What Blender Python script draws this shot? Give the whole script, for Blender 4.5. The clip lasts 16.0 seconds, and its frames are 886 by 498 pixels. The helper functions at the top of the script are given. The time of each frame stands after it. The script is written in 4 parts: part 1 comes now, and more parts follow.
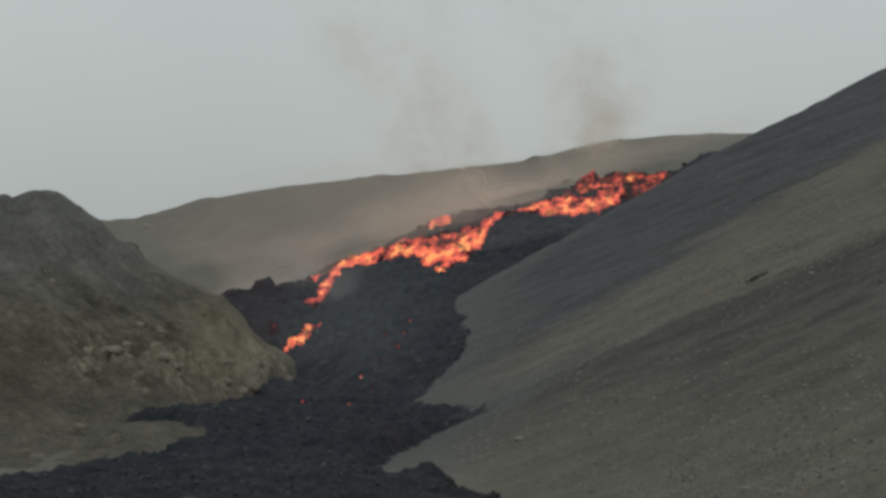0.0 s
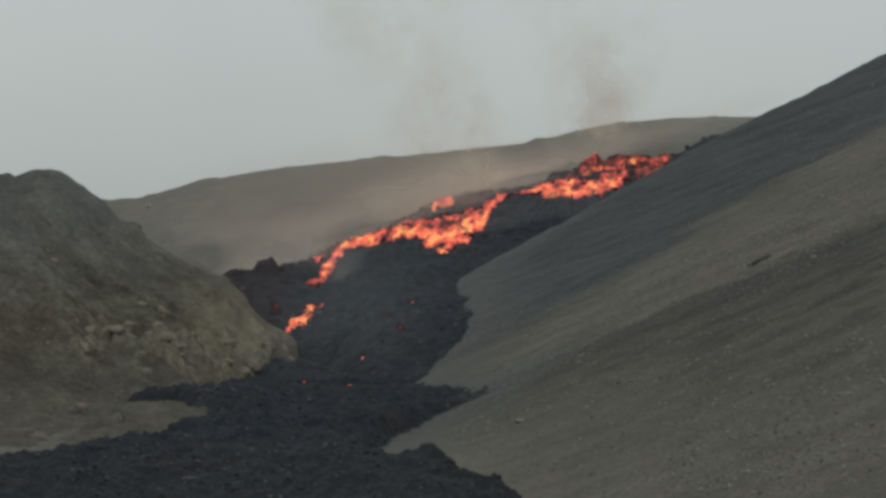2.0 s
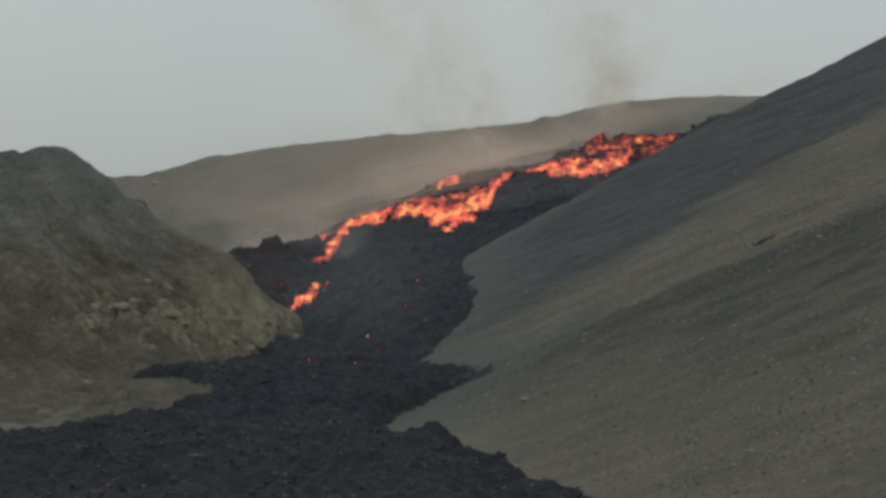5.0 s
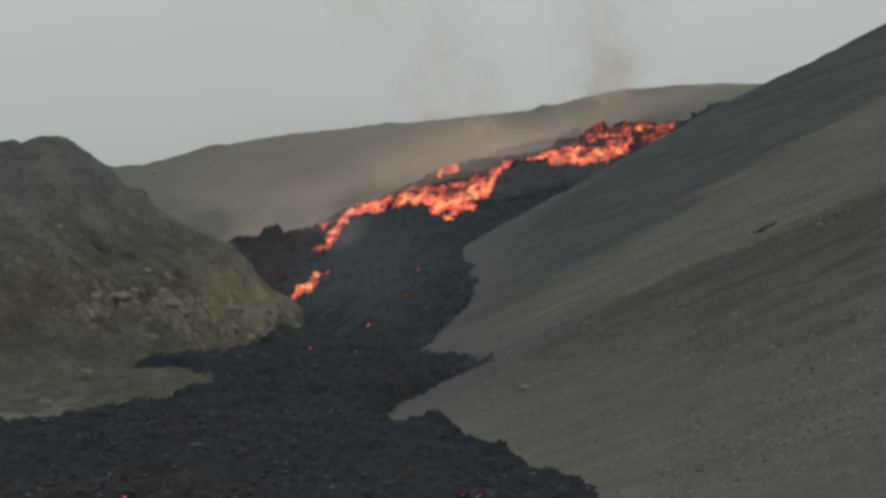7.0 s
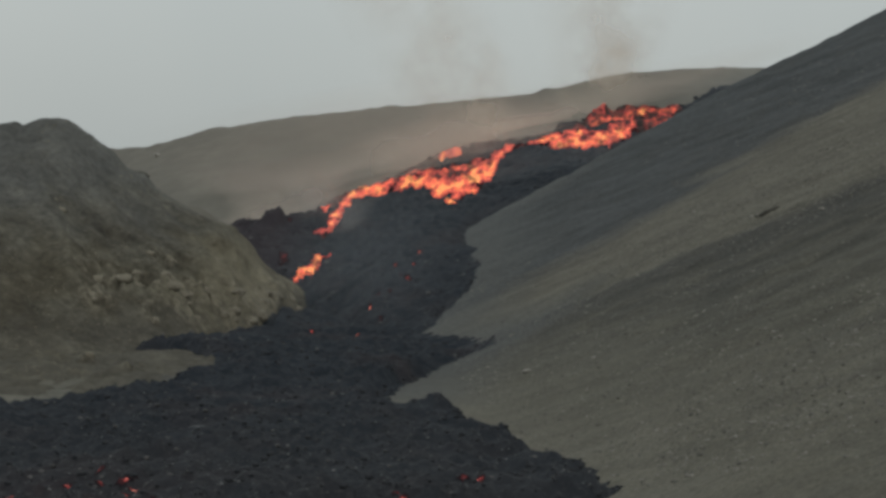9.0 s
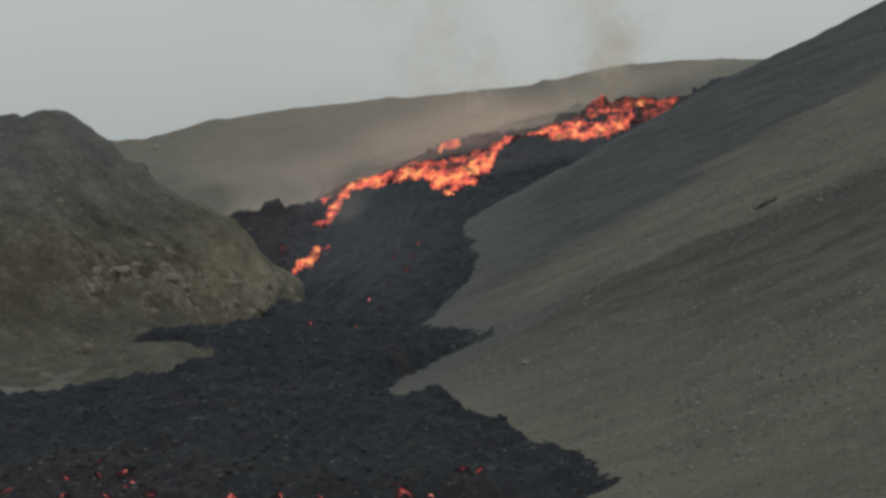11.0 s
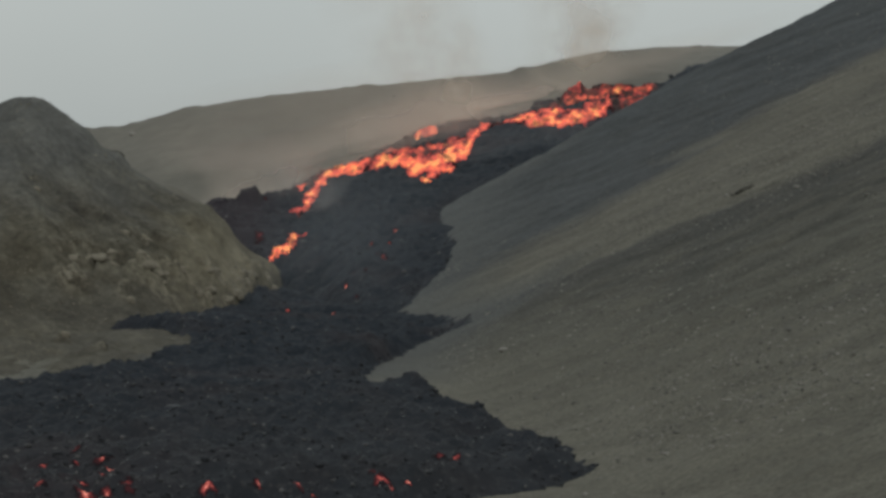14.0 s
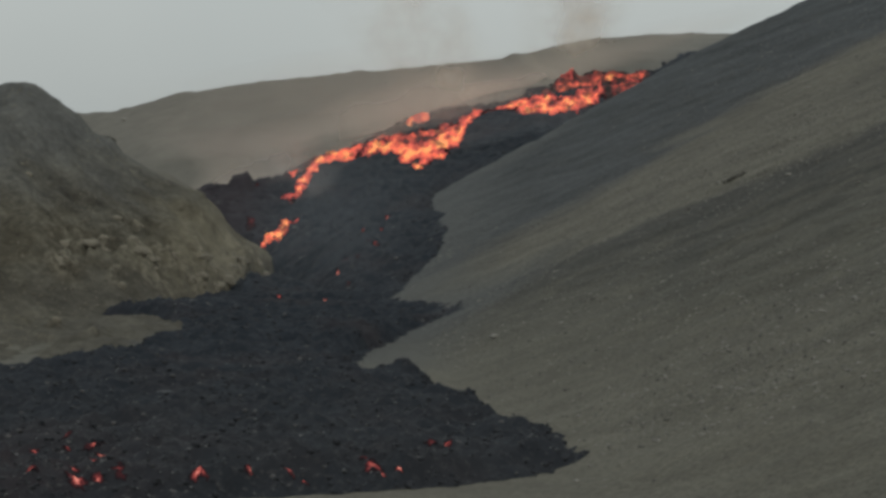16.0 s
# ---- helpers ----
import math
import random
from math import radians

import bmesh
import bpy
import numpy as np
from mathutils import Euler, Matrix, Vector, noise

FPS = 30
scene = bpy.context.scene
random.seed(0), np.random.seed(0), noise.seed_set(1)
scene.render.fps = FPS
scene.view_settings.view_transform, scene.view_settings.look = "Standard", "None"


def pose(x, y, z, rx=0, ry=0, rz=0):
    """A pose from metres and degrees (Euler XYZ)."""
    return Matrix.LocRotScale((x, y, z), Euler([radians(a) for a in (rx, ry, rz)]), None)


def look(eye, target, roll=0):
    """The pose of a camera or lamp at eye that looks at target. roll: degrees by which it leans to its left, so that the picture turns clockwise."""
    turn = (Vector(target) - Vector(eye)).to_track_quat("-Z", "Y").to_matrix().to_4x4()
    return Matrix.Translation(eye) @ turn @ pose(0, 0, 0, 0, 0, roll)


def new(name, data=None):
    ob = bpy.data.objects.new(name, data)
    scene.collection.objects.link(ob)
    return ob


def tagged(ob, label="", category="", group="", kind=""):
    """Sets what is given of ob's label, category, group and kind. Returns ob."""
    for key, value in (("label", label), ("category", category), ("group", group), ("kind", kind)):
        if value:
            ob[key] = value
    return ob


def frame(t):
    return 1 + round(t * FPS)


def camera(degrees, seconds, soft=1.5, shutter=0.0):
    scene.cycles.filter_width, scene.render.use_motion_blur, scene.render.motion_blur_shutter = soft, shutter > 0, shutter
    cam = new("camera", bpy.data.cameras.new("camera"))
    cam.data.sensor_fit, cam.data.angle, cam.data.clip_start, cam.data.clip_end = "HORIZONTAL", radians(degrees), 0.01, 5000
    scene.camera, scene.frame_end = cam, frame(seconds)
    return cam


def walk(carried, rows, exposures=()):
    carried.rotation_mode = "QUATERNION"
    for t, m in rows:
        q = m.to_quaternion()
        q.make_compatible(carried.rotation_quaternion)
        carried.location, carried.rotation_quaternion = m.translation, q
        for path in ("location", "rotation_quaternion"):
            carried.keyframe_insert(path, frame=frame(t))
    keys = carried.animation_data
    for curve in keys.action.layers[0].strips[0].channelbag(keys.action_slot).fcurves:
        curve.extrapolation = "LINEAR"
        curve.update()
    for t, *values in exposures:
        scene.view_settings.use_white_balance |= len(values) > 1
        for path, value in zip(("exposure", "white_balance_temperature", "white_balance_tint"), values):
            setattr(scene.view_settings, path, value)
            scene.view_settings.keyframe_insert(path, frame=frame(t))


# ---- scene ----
EYE = (0.0, 0.0, 42.0)
cam = camera(24.0, 16.0, soft=3.3)

# seconds, heading to the right, tilt upwards and lean, in degrees: the camera only turns where it stands
TURNS = (
    (0, 0.000, 0.140, 0.000), (0.2, -0.026, -0.113, -0.027), (0.5, -0.056, -0.220, 0.045), (0.7, -0.064, -0.156, 0.157),
    (1, -0.082, 0.064, 0.213), (1.1, -0.300, -0.090, 0.176), (1.2, -0.172, -0.214, 0.192), (1.5, -0.082, -0.263, 0.197),
    (1.7, -0.149, -0.288, 0.197), (2, -0.063, -0.367, 0.346), (2.2, -0.154, -0.335, 0.385), (2.5, -0.222, -0.457, 0.322),
    (2.7, -0.298, -0.454, 0.390), (3, -0.323, -0.494, 0.450), (3.2, -0.342, -0.475, 0.408), (3.5, -0.291, -0.448, 0.480),
    (3.7, -0.272, -0.398, 0.529), (4, -0.243, -0.439, 0.521), (4.2, -0.240, -0.555, 0.663), (4.5, -0.221, -0.614, 0.617),
    (4.7, -0.222, -0.753, 0.513), (5, -0.205, -0.962, 0.558), (5.2, -0.238, -1.037, 0.473), (7.3, -0.215, -1.385, 0.399),
    (7.5, -0.198, -1.471, 0.422), (7.7, -0.155, -1.516, 0.448), (8, -0.187, -1.583, 0.343), (8.2, -0.182, -1.584, 0.372),
    (8.5, -0.255, -1.493, 0.386), (8.7, -0.283, -1.609, 0.541), (10.8, -0.202, -1.960, 0.547), (11, -0.230, -1.966, 0.518),
    (11.2, -0.201, -1.966, 0.443), (11.5, -0.090, -1.945, 0.339), (11.7, -0.000, -1.864, 0.355), (12, 0.067, -1.817, 0.501),
    (12.2, 0.167, -1.802, 0.318), (12.5, 0.200, -1.897, 0.352), (12.7, 0.236, -1.948, 0.423), (13, 0.274, -2.096, 0.437),
    (13.2, 0.307, -2.178, 0.409), (13.5, 0.328, -2.197, 0.418), (13.7, 0.356, -2.294, 0.505), (14, 0.406, -2.316, 0.486),
    (14.2, 0.415, -2.412, 0.463), (14.5, 0.473, -2.441, 0.529), (14.7, 0.480, -2.439, 0.557), (15, 0.543, -2.500, 0.547),
    (15.2, 0.567, -2.523, 0.664), (15.5, 0.567, -2.577, 0.650), (15.7, 0.557, -2.648, 0.713), (16, 0.635, -2.682, 0.662),
)


def aim(heading, tilt, lean):
    h, p = radians(heading), radians(tilt)
    way = Vector((math.sin(h) * math.cos(p), math.cos(h) * math.cos(p), math.sin(p)))
    return look(EYE, Vector(EYE) + way * 100, lean)


walk(cam, [(t, aim(h, p, r)) for t, h, p, r in TURNS])

# ---- light: a closed grey overcast sky, with a very soft sun behind it ----
scene.view_settings.exposure = 0.0
SUN_ELEVATION, SUN_HEADING = 50.0, 162.0
world = bpy.data.worlds.new("overcast_sky")
scene.world = world
world.use_nodes = True
wn, wl = world.node_tree.nodes, world.node_tree.links
wn.clear()
w_out = wn.new("ShaderNodeOutputWorld")
w_bg = wn.new("ShaderNodeBackground")
w_sky = wn.new("ShaderNodeTexSky")
w_sky.sky_type, w_sky.sun_disc = "NISHITA", False
w_sky.sun_elevation, w_sky.sun_rotation = radians(SUN_ELEVATION), radians(SUN_HEADING)
w_sky.air_density, w_sky.dust_density = 1.0, 4.0
w_co = wn.new("ShaderNodeTexCoord")
w_noise = wn.new("ShaderNodeTexNoise")
w_noise.inputs["Scale"].default_value, w_noise.inputs["Detail"].default_value = 3.0, 5.0
w_ramp = wn.new("ShaderNodeValToRGB")
w_ramp.color_ramp.elements[0].position, w_ramp.color_ramp.elements[0].color = 0.25, (4.35, 4.75, 4.70, 1)
w_ramp.color_ramp.elements[1].position, w_ramp.color_ramp.elements[1].color = 0.75, (5.0, 5.3, 5.15, 1)
w_mix = wn.new("ShaderNodeMixRGB")
w_mix.inputs[0].default_value = 0.93
w_bg.inputs["Strength"].default_value = 0.1
wl.new(w_co.outputs["Generated"], w_noise.inputs["Vector"])
wl.new(w_noise.outputs["Fac"], w_ramp.inputs["Fac"])
wl.new(w_sky.outputs[0], w_mix.inputs[1])
wl.new(w_ramp.outputs[0], w_mix.inputs[2])
w_xyz = wn.new("ShaderNodeSeparateXYZ")
w_up = wn.new("ShaderNodeValToRGB")
w_up.color_ramp.elements[0].position, w_up.color_ramp.elements[0].color = 0.0, (0.90, 0.90, 0.90, 1)
w_up.color_ramp.elements[1].position, w_up.color_ramp.elements[1].color = 0.20, (1.20, 1.20, 1.20, 1)
w_mul = wn.new("ShaderNodeMixRGB")
w_mul.blend_type, w_mul.inputs[0].default_value = "MULTIPLY", 1.0
wl.new(w_co.outputs["Generated"], w_xyz.inputs[0])
wl.new(w_xyz.outputs["Z"], w_up.inputs["Fac"])
wl.new(w_mix.outputs[0], w_mul.inputs[1])
wl.new(w_up.outputs[0], w_mul.inputs[2])
wl.new(w_mul.outputs[0], w_bg.inputs["Color"])
wl.new(w_bg.outputs[0], w_out.inputs[0])

sun = new("sun", bpy.data.lights.new("sun", "SUN"))
sun.data.energy, sun.data.angle, sun.data.color = 0.6, radians(40), (1.0, 0.96, 0.9)
sh, se = radians(SUN_HEADING), radians(SUN_ELEVATION)
sun.matrix_world = look((math.sin(sh) * math.cos(se) * 500, math.cos(sh) * math.cos(se) * 500, math.sin(se) * 500), (0, 0, 0))


# ---- materials ----
class Nodes:
    """Short names for building one node material."""

    def __init__(self, name):
        self.mat = bpy.data.materials.new(name)
        self.mat.use_nodes = True
        self.tree = self.mat.node_tree
        self.tree.nodes.clear()
        self.out = self.add("ShaderNodeOutputMaterial")
        self.co = self.add("ShaderNodeTexCoord").outputs["Object"]

    def add(self, kind, **inputs):
        n = self.tree.nodes.new(kind)
        for k, v in inputs.items():
            self.put(n.inputs[k.replace("_", " ")], v)
        return n

    def put(self, socket, v):
        if isinstance(v, bpy.types.NodeSocket):
            self.tree.links.new(v, socket)
        elif isinstance(v, tuple) and len(v) == 3 and socket.type == "RGBA":
            socket.default_value = (*v, 1)
        else:
            socket.default_value = v

    def stretched(self, scale, turn=(0, 0, 0)):
        m = self.add("ShaderNodeMapping", Vector=self.co)
        m.inputs["Scale"].default_value = scale
        m.inputs["Rotation"].default_value = [radians(a) for a in turn]
        return m.outputs[0]

    def turned(self, degrees, scale, axis=2):
        """Coordinates turned about one axis (in plan by default), then scaled along and across."""
        m = self.add("ShaderNodeMapping", Vector=self.co)
        m.inputs["Rotation"].default_value = [radians(degrees) if k == axis else 0 for k in range(3)]
        k = self.add("ShaderNodeMapping", Vector=m.outputs[0])
        k.inputs["Scale"].default_value = scale
        return k.outputs[0]

    def noise(self, scale, detail=5.0, rough=0.6, vector=None):
        return self.add("ShaderNodeTexNoise", Vector=vector or self.co, Scale=scale, Detail=detail, Roughness=rough).outputs["Fac"]

    def cells(self, scale, vector=None, feature="F1", out="Distance"):
        n = self.add("ShaderNodeTexVoronoi", Vector=vector or self.co, Scale=scale)
        n.feature = feature
        return n.outputs[out]

    def ramp(self, fac, *stops):
        n = self.add("ShaderNodeValToRGB", Fac=fac)
        e = n.color_ramp.elements
        while len(e) < len(stops):
            e.new(0.5)
        for el, (p, c) in zip(e, stops):
            el.position = p
            el.color = (*c, 1) if isinstance(c, tuple) else (c, c, c, 1)
        return n.outputs[0]

    def mix(self, fac, a, b, how="MIX"):
        n = self.add("ShaderNodeMixRGB")
        n.blend_type = how
        for s, v in zip(n.inputs, (fac, a, b)):
            self.put(s, v)
        return n.outputs[0]

    def math(self, how, a, b=0.0):
        n = self.add("ShaderNodeMath")
        n.operation = how
        self.put(n.inputs[0], a)
        self.put(n.inputs[1], b)
        return n.outputs[0]

    def bump(self, height, strength, distance, normal=None):
        n = self.add("ShaderNodeBump", Height=height, Strength=strength, Distance=distance)
        if normal:
            self.put(n.inputs["Normal"], normal)
        return n.outputs[0]

    def surface(self, color, rough=0.9, normal=None, spec=0.25, metal=0.0):
        b = self.add("ShaderNodeBsdfPrincipled", Base_Color=color, Roughness=rough, Metallic=metal)
        b.inputs["Specular IOR Level"].default_value = spec
        if normal:
            self.put(b.inputs["Normal"], normal)
        return b.outputs[0]

    def done(self, shader):
        self.tree.links.new(shader, self.out.inputs["Surface"])
        return self.mat


def scree_material():
    """Grey-brown gravel of the long hillside: bands that run down the fall line, fine stones."""
    n = Nodes("scree")
    down, fine_down = n.turned(38.7, (0.010, 0.045, 0.02)), n.turned(34, (0.07, 0.26, 0.1))
    # x runs down the slope, y from band to band; the bands are of coarse dark ash, pale gravel and brown grit
    across = n.add("ShaderNodeSeparateXYZ", Vector=n.turned(38.7, (0.001, 0.001, 0.001))).outputs["Y"]
    wander = n.math("MULTIPLY", n.math("SUBTRACT", n.noise(1.0, 6, 0.65, down), 0.5), 0.04)
    # the upper bands fan out towards the crest
    fan = n.math("ADD", n.math("MULTIPLY", n.add("ShaderNodeSeparateXYZ", Vector=n.co).outputs["X"], 0.0006), 0.008)
    across = n.math("SUBTRACT", across, n.math("MULTIPLY", n.ramp(across, (0.40, 0.0), (0.50, 1.0)), fan))
    band = n.math("ADD", across, wander)
    # the two uppermost stops are tinted blue to stand for haze
    c = n.ramp(band, (0.235, (0.148, 0.142, 0.118)), (0.275, (0.127, 0.122, 0.102)), (0.31, (0.103, 0.100, 0.084)), (0.345, (0.080, 0.079, 0.070)), (0.390, (0.067, 0.067, 0.063)),
               (0.396, (0.148, 0.141, 0.118)), (0.438, (0.138, 0.131, 0.111)), (0.449, (0.075, 0.080, 0.083)), (0.54, (0.073, 0.080, 0.085)))
    c = n.mix(0.8, c, n.ramp(n.noise(1.0, 5, 0.62, n.turned(35, (0.018, 0.15, 0.1))), (0.34, 0.70), (0.66, 1.24)), "MULTIPLY")
    c = n.mix(n.math("MULTIPLY", n.ramp(n.noise(1.0, 6, 0.7, fine_down), (0.43, 0.0), (0.70, 0.65)), n.ramp(band, (0.37, 1.0), (0.385, 0.35), (0.40, 1.0), (0.436, 0.9), (0.450, 0.08))), c, (0.160, 0.150, 0.120))
    c = n.mix(n.ramp(n.noise(0.03, 5), (0.52, 0.0), (0.70, 0.4)), c, (0.068, 0.067, 0.062))
    # paler towards the valley floor
    where = n.add("ShaderNodeSeparateXYZ", Vector=n.co)
    floor_tone = n.math("MULTIPLY", n.ramp(n.math("ADD", n.math("MULTIPLY", where.outputs["X"], 0.01), n.math("MULTIPLY", n.noise(0.03, 3), 0.1)), (0.08, 0.55), (0.50, 0.0)), n.ramp(n.math("MULTIPLY", where.outputs["Y"], 0.001), (0.40, 1.0), (0.48, 0.0)))
    c = n.mix(floor_tone, c, (0.180, 0.173, 0.143))
    # pale gravel margin along the flow, with bluish fume mixed into its colour
    margin = n.add("ShaderNodeAttribute")
    margin.attribute_name = "margin"
    c = n.mix(n.math("MULTIPLY", margin.outputs["Fac"], 0.8), c, (0.108, 0.112, 0.110))
    c = n.mix(0.65, c, n.ramp(n.noise(1.1, 6, 0.8), (0.3, 0.45), (0.7, 1.55)), "MULTIPLY")
    pale = n.ramp(n.cells(0.55), (0.0, 1.0), (0.10, 0.0))
    c = n.mix(n.math("MULTIPLY", pale, n.ramp(n.noise(0.05, 3), (0.42, 0.1), (0.6, 0.6))), c, (0.30, 0.29, 0.26))
    nrm = n.bump(n.noise(1.0, 7, 0.7, n.turned(34, (0.10, 0.36, 0.2))), 0.5, 1.2)
    nrm = n.bump(n.noise(0.30, 9, 0.75), 0.75, 1.2, nrm)
    nrm = n.bump(n.cells(1.3), 0.6, 0.4, nrm)
    return n.done(n.surface(c, 0.95, nrm, 0.15))


def moss_material():
    """Tuff and thin moss of the knoll: dark grey towards the top with haze in the colour, olive on the flank, pale
    bedrock showing through.
    """
    n = Nodes("mossy_tuff")
    place = n.add("ShaderNodeSeparateXYZ", Vector=n.co)
    c = n.ramp(n.noise(0.045, 6, 0.6), (0.34, (0.066, 0.062, 0.050)), (0.5, (0.096, 0.090, 0.070)), (0.66, (0.132, 0.123, 0.094)))
    # beds and gullies that fall with the crest towards the lava
    beds = n.noise(1.0, 6, 0.62, n.turned(-41, (0.022, 0.045, 0.11), 1))
    c = n.mix(0.85, c, n.ramp(beds, (0.34, 0.76), (0.5, 0.98), (0.66, 1.22)), "MULTIPLY")
    c = n.mix(0.8, c, n.ramp(n.noise(0.22, 6, 0.70), (0.34, 0.52), (0.66, 1.48)), "MULTIPLY")
    fine_beds = n.noise(1.0, 6, 0.68, n.turned(-35, (0.07, 0.12, 0.36), 1))
    c = n.mix(0.65, c, n.ramp(fine_beds, (0.36, 0.66), (0.64, 1.36)), "MULTIPLY")
    # dark grey top, its haze put into the colour; paler grit on the nose and on the apron
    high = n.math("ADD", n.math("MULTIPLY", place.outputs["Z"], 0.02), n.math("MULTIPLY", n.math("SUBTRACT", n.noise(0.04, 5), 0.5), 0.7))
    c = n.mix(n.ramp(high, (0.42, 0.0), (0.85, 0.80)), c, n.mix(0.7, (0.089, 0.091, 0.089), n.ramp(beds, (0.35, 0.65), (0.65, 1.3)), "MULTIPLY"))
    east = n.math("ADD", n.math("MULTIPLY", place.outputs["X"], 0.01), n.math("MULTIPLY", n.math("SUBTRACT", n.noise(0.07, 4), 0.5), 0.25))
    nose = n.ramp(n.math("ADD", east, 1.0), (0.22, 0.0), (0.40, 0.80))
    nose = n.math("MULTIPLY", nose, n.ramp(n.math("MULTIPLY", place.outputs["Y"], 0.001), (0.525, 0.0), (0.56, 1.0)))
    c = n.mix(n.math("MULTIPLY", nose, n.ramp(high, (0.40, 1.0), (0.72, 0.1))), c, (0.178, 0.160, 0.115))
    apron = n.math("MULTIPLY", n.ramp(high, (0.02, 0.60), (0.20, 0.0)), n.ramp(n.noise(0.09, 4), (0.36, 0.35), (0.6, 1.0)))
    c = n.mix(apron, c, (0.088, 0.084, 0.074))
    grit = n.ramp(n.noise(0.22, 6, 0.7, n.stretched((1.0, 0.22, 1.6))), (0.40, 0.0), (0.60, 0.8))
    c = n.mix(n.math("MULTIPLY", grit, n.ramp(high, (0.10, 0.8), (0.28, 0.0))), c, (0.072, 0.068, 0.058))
    # brown moss between the outcrops
    moss = n.ramp(n.math("ADD", n.noise(0.085, 5, 0.6), n.ramp(n.math("ADD", east, 1.0), (0.0, 0.13), (0.22, 0.0))), (0.50, 0.0), (0.64, 0.65))
    c = n.mix(n.math("MULTIPLY", moss, n.ramp(high, (0.12, 0.3), (0.22, 1.0), (0.50, 0.7), (0.75, 0.0))), c, (0.058, 0.050, 0.036))
    rock = n.add("ShaderNodeAttribute")
    rock.attribute_name = "bare"
    c = n.mix(n.math("MULTIPLY", rock.outputs["Fac"], n.ramp(n.noise(0.50, 5, 0.65), (0.42, 0.0), (0.58, 0.75))), c, (0.215, 0.196, 0.152))
    # dark patches painted in as shaded gaps between the bare blocks
    c = n.mix(n.math("MULTIPLY", rock.outputs["Fac"], n.ramp(n.noise(0.38, 4, 0.6), (0.56, 0.0), (0.66, 0.7))), c, (0.040, 0.036, 0.029))
    # ash and blue-grey grit laid bare along the lava
    edge = n.add("ShaderNodeAttribute")
    edge.attribute_name = "margin"
    c = n.mix(n.math("MULTIPLY", edge.outputs["Fac"], 0.7), c, (0.118, 0.121, 0.118))
    c = n.mix(0.65, c, n.ramp(n.noise(0.55, 6, 0.75), (0.3, 0.5), (0.7, 1.5)), "MULTIPLY")
    nrm = n.bump(n.noise(0.16, 7, 0.66), 0.6, 1.6)
    nrm = n.bump(fine_beds, 0.45, 1.6, nrm)
    return n.done(n.surface(c, 0.95, nrm, 0.1))


def ridge_material():
    """Far tuff slopes, seen almost edge on: mottled grey-brown, lightened to stand for distance haze, with darker
    hollows and scattered pale rock.
    """
    n = Nodes("far_tuff")
    lie = n.stretched((1.0, 0.14, 1.6))
    c = n.ramp(n.noise(0.016, 6, 0.6, lie), (0.32, (0.120, 0.114, 0.099)), (0.5, (0.138, 0.131, 0.113)), (0.68, (0.156, 0.148, 0.127)))
    c = n.mix(0.4, c, n.ramp(n.noise(0.10, 7, 0.72, n.stretched((1.0, 0.22, 1.6))), (0.32, 0.66), (0.68, 1.34)), "MULTIPLY")
    c = n.mix(n.ramp(n.noise(0.20, 5, 0.65, lie), (0.60, 0.0), (0.78, 0.3)), c, (0.075, 0.072, 0.064))
    c = n.mix(n.ramp(n.noise(0.24, 4, 0.6, n.stretched((1.0, 0.2, 1.3))), (0.66, 0.0), (0.74, 0.45)), c, (0.24, 0.23, 0.20))
    nrm = n.bump(n.noise(0.08, 7, 0.7, lie), 0.3, 3.0)
    return n.done(n.surface(c, 0.95, nrm, 0.1))


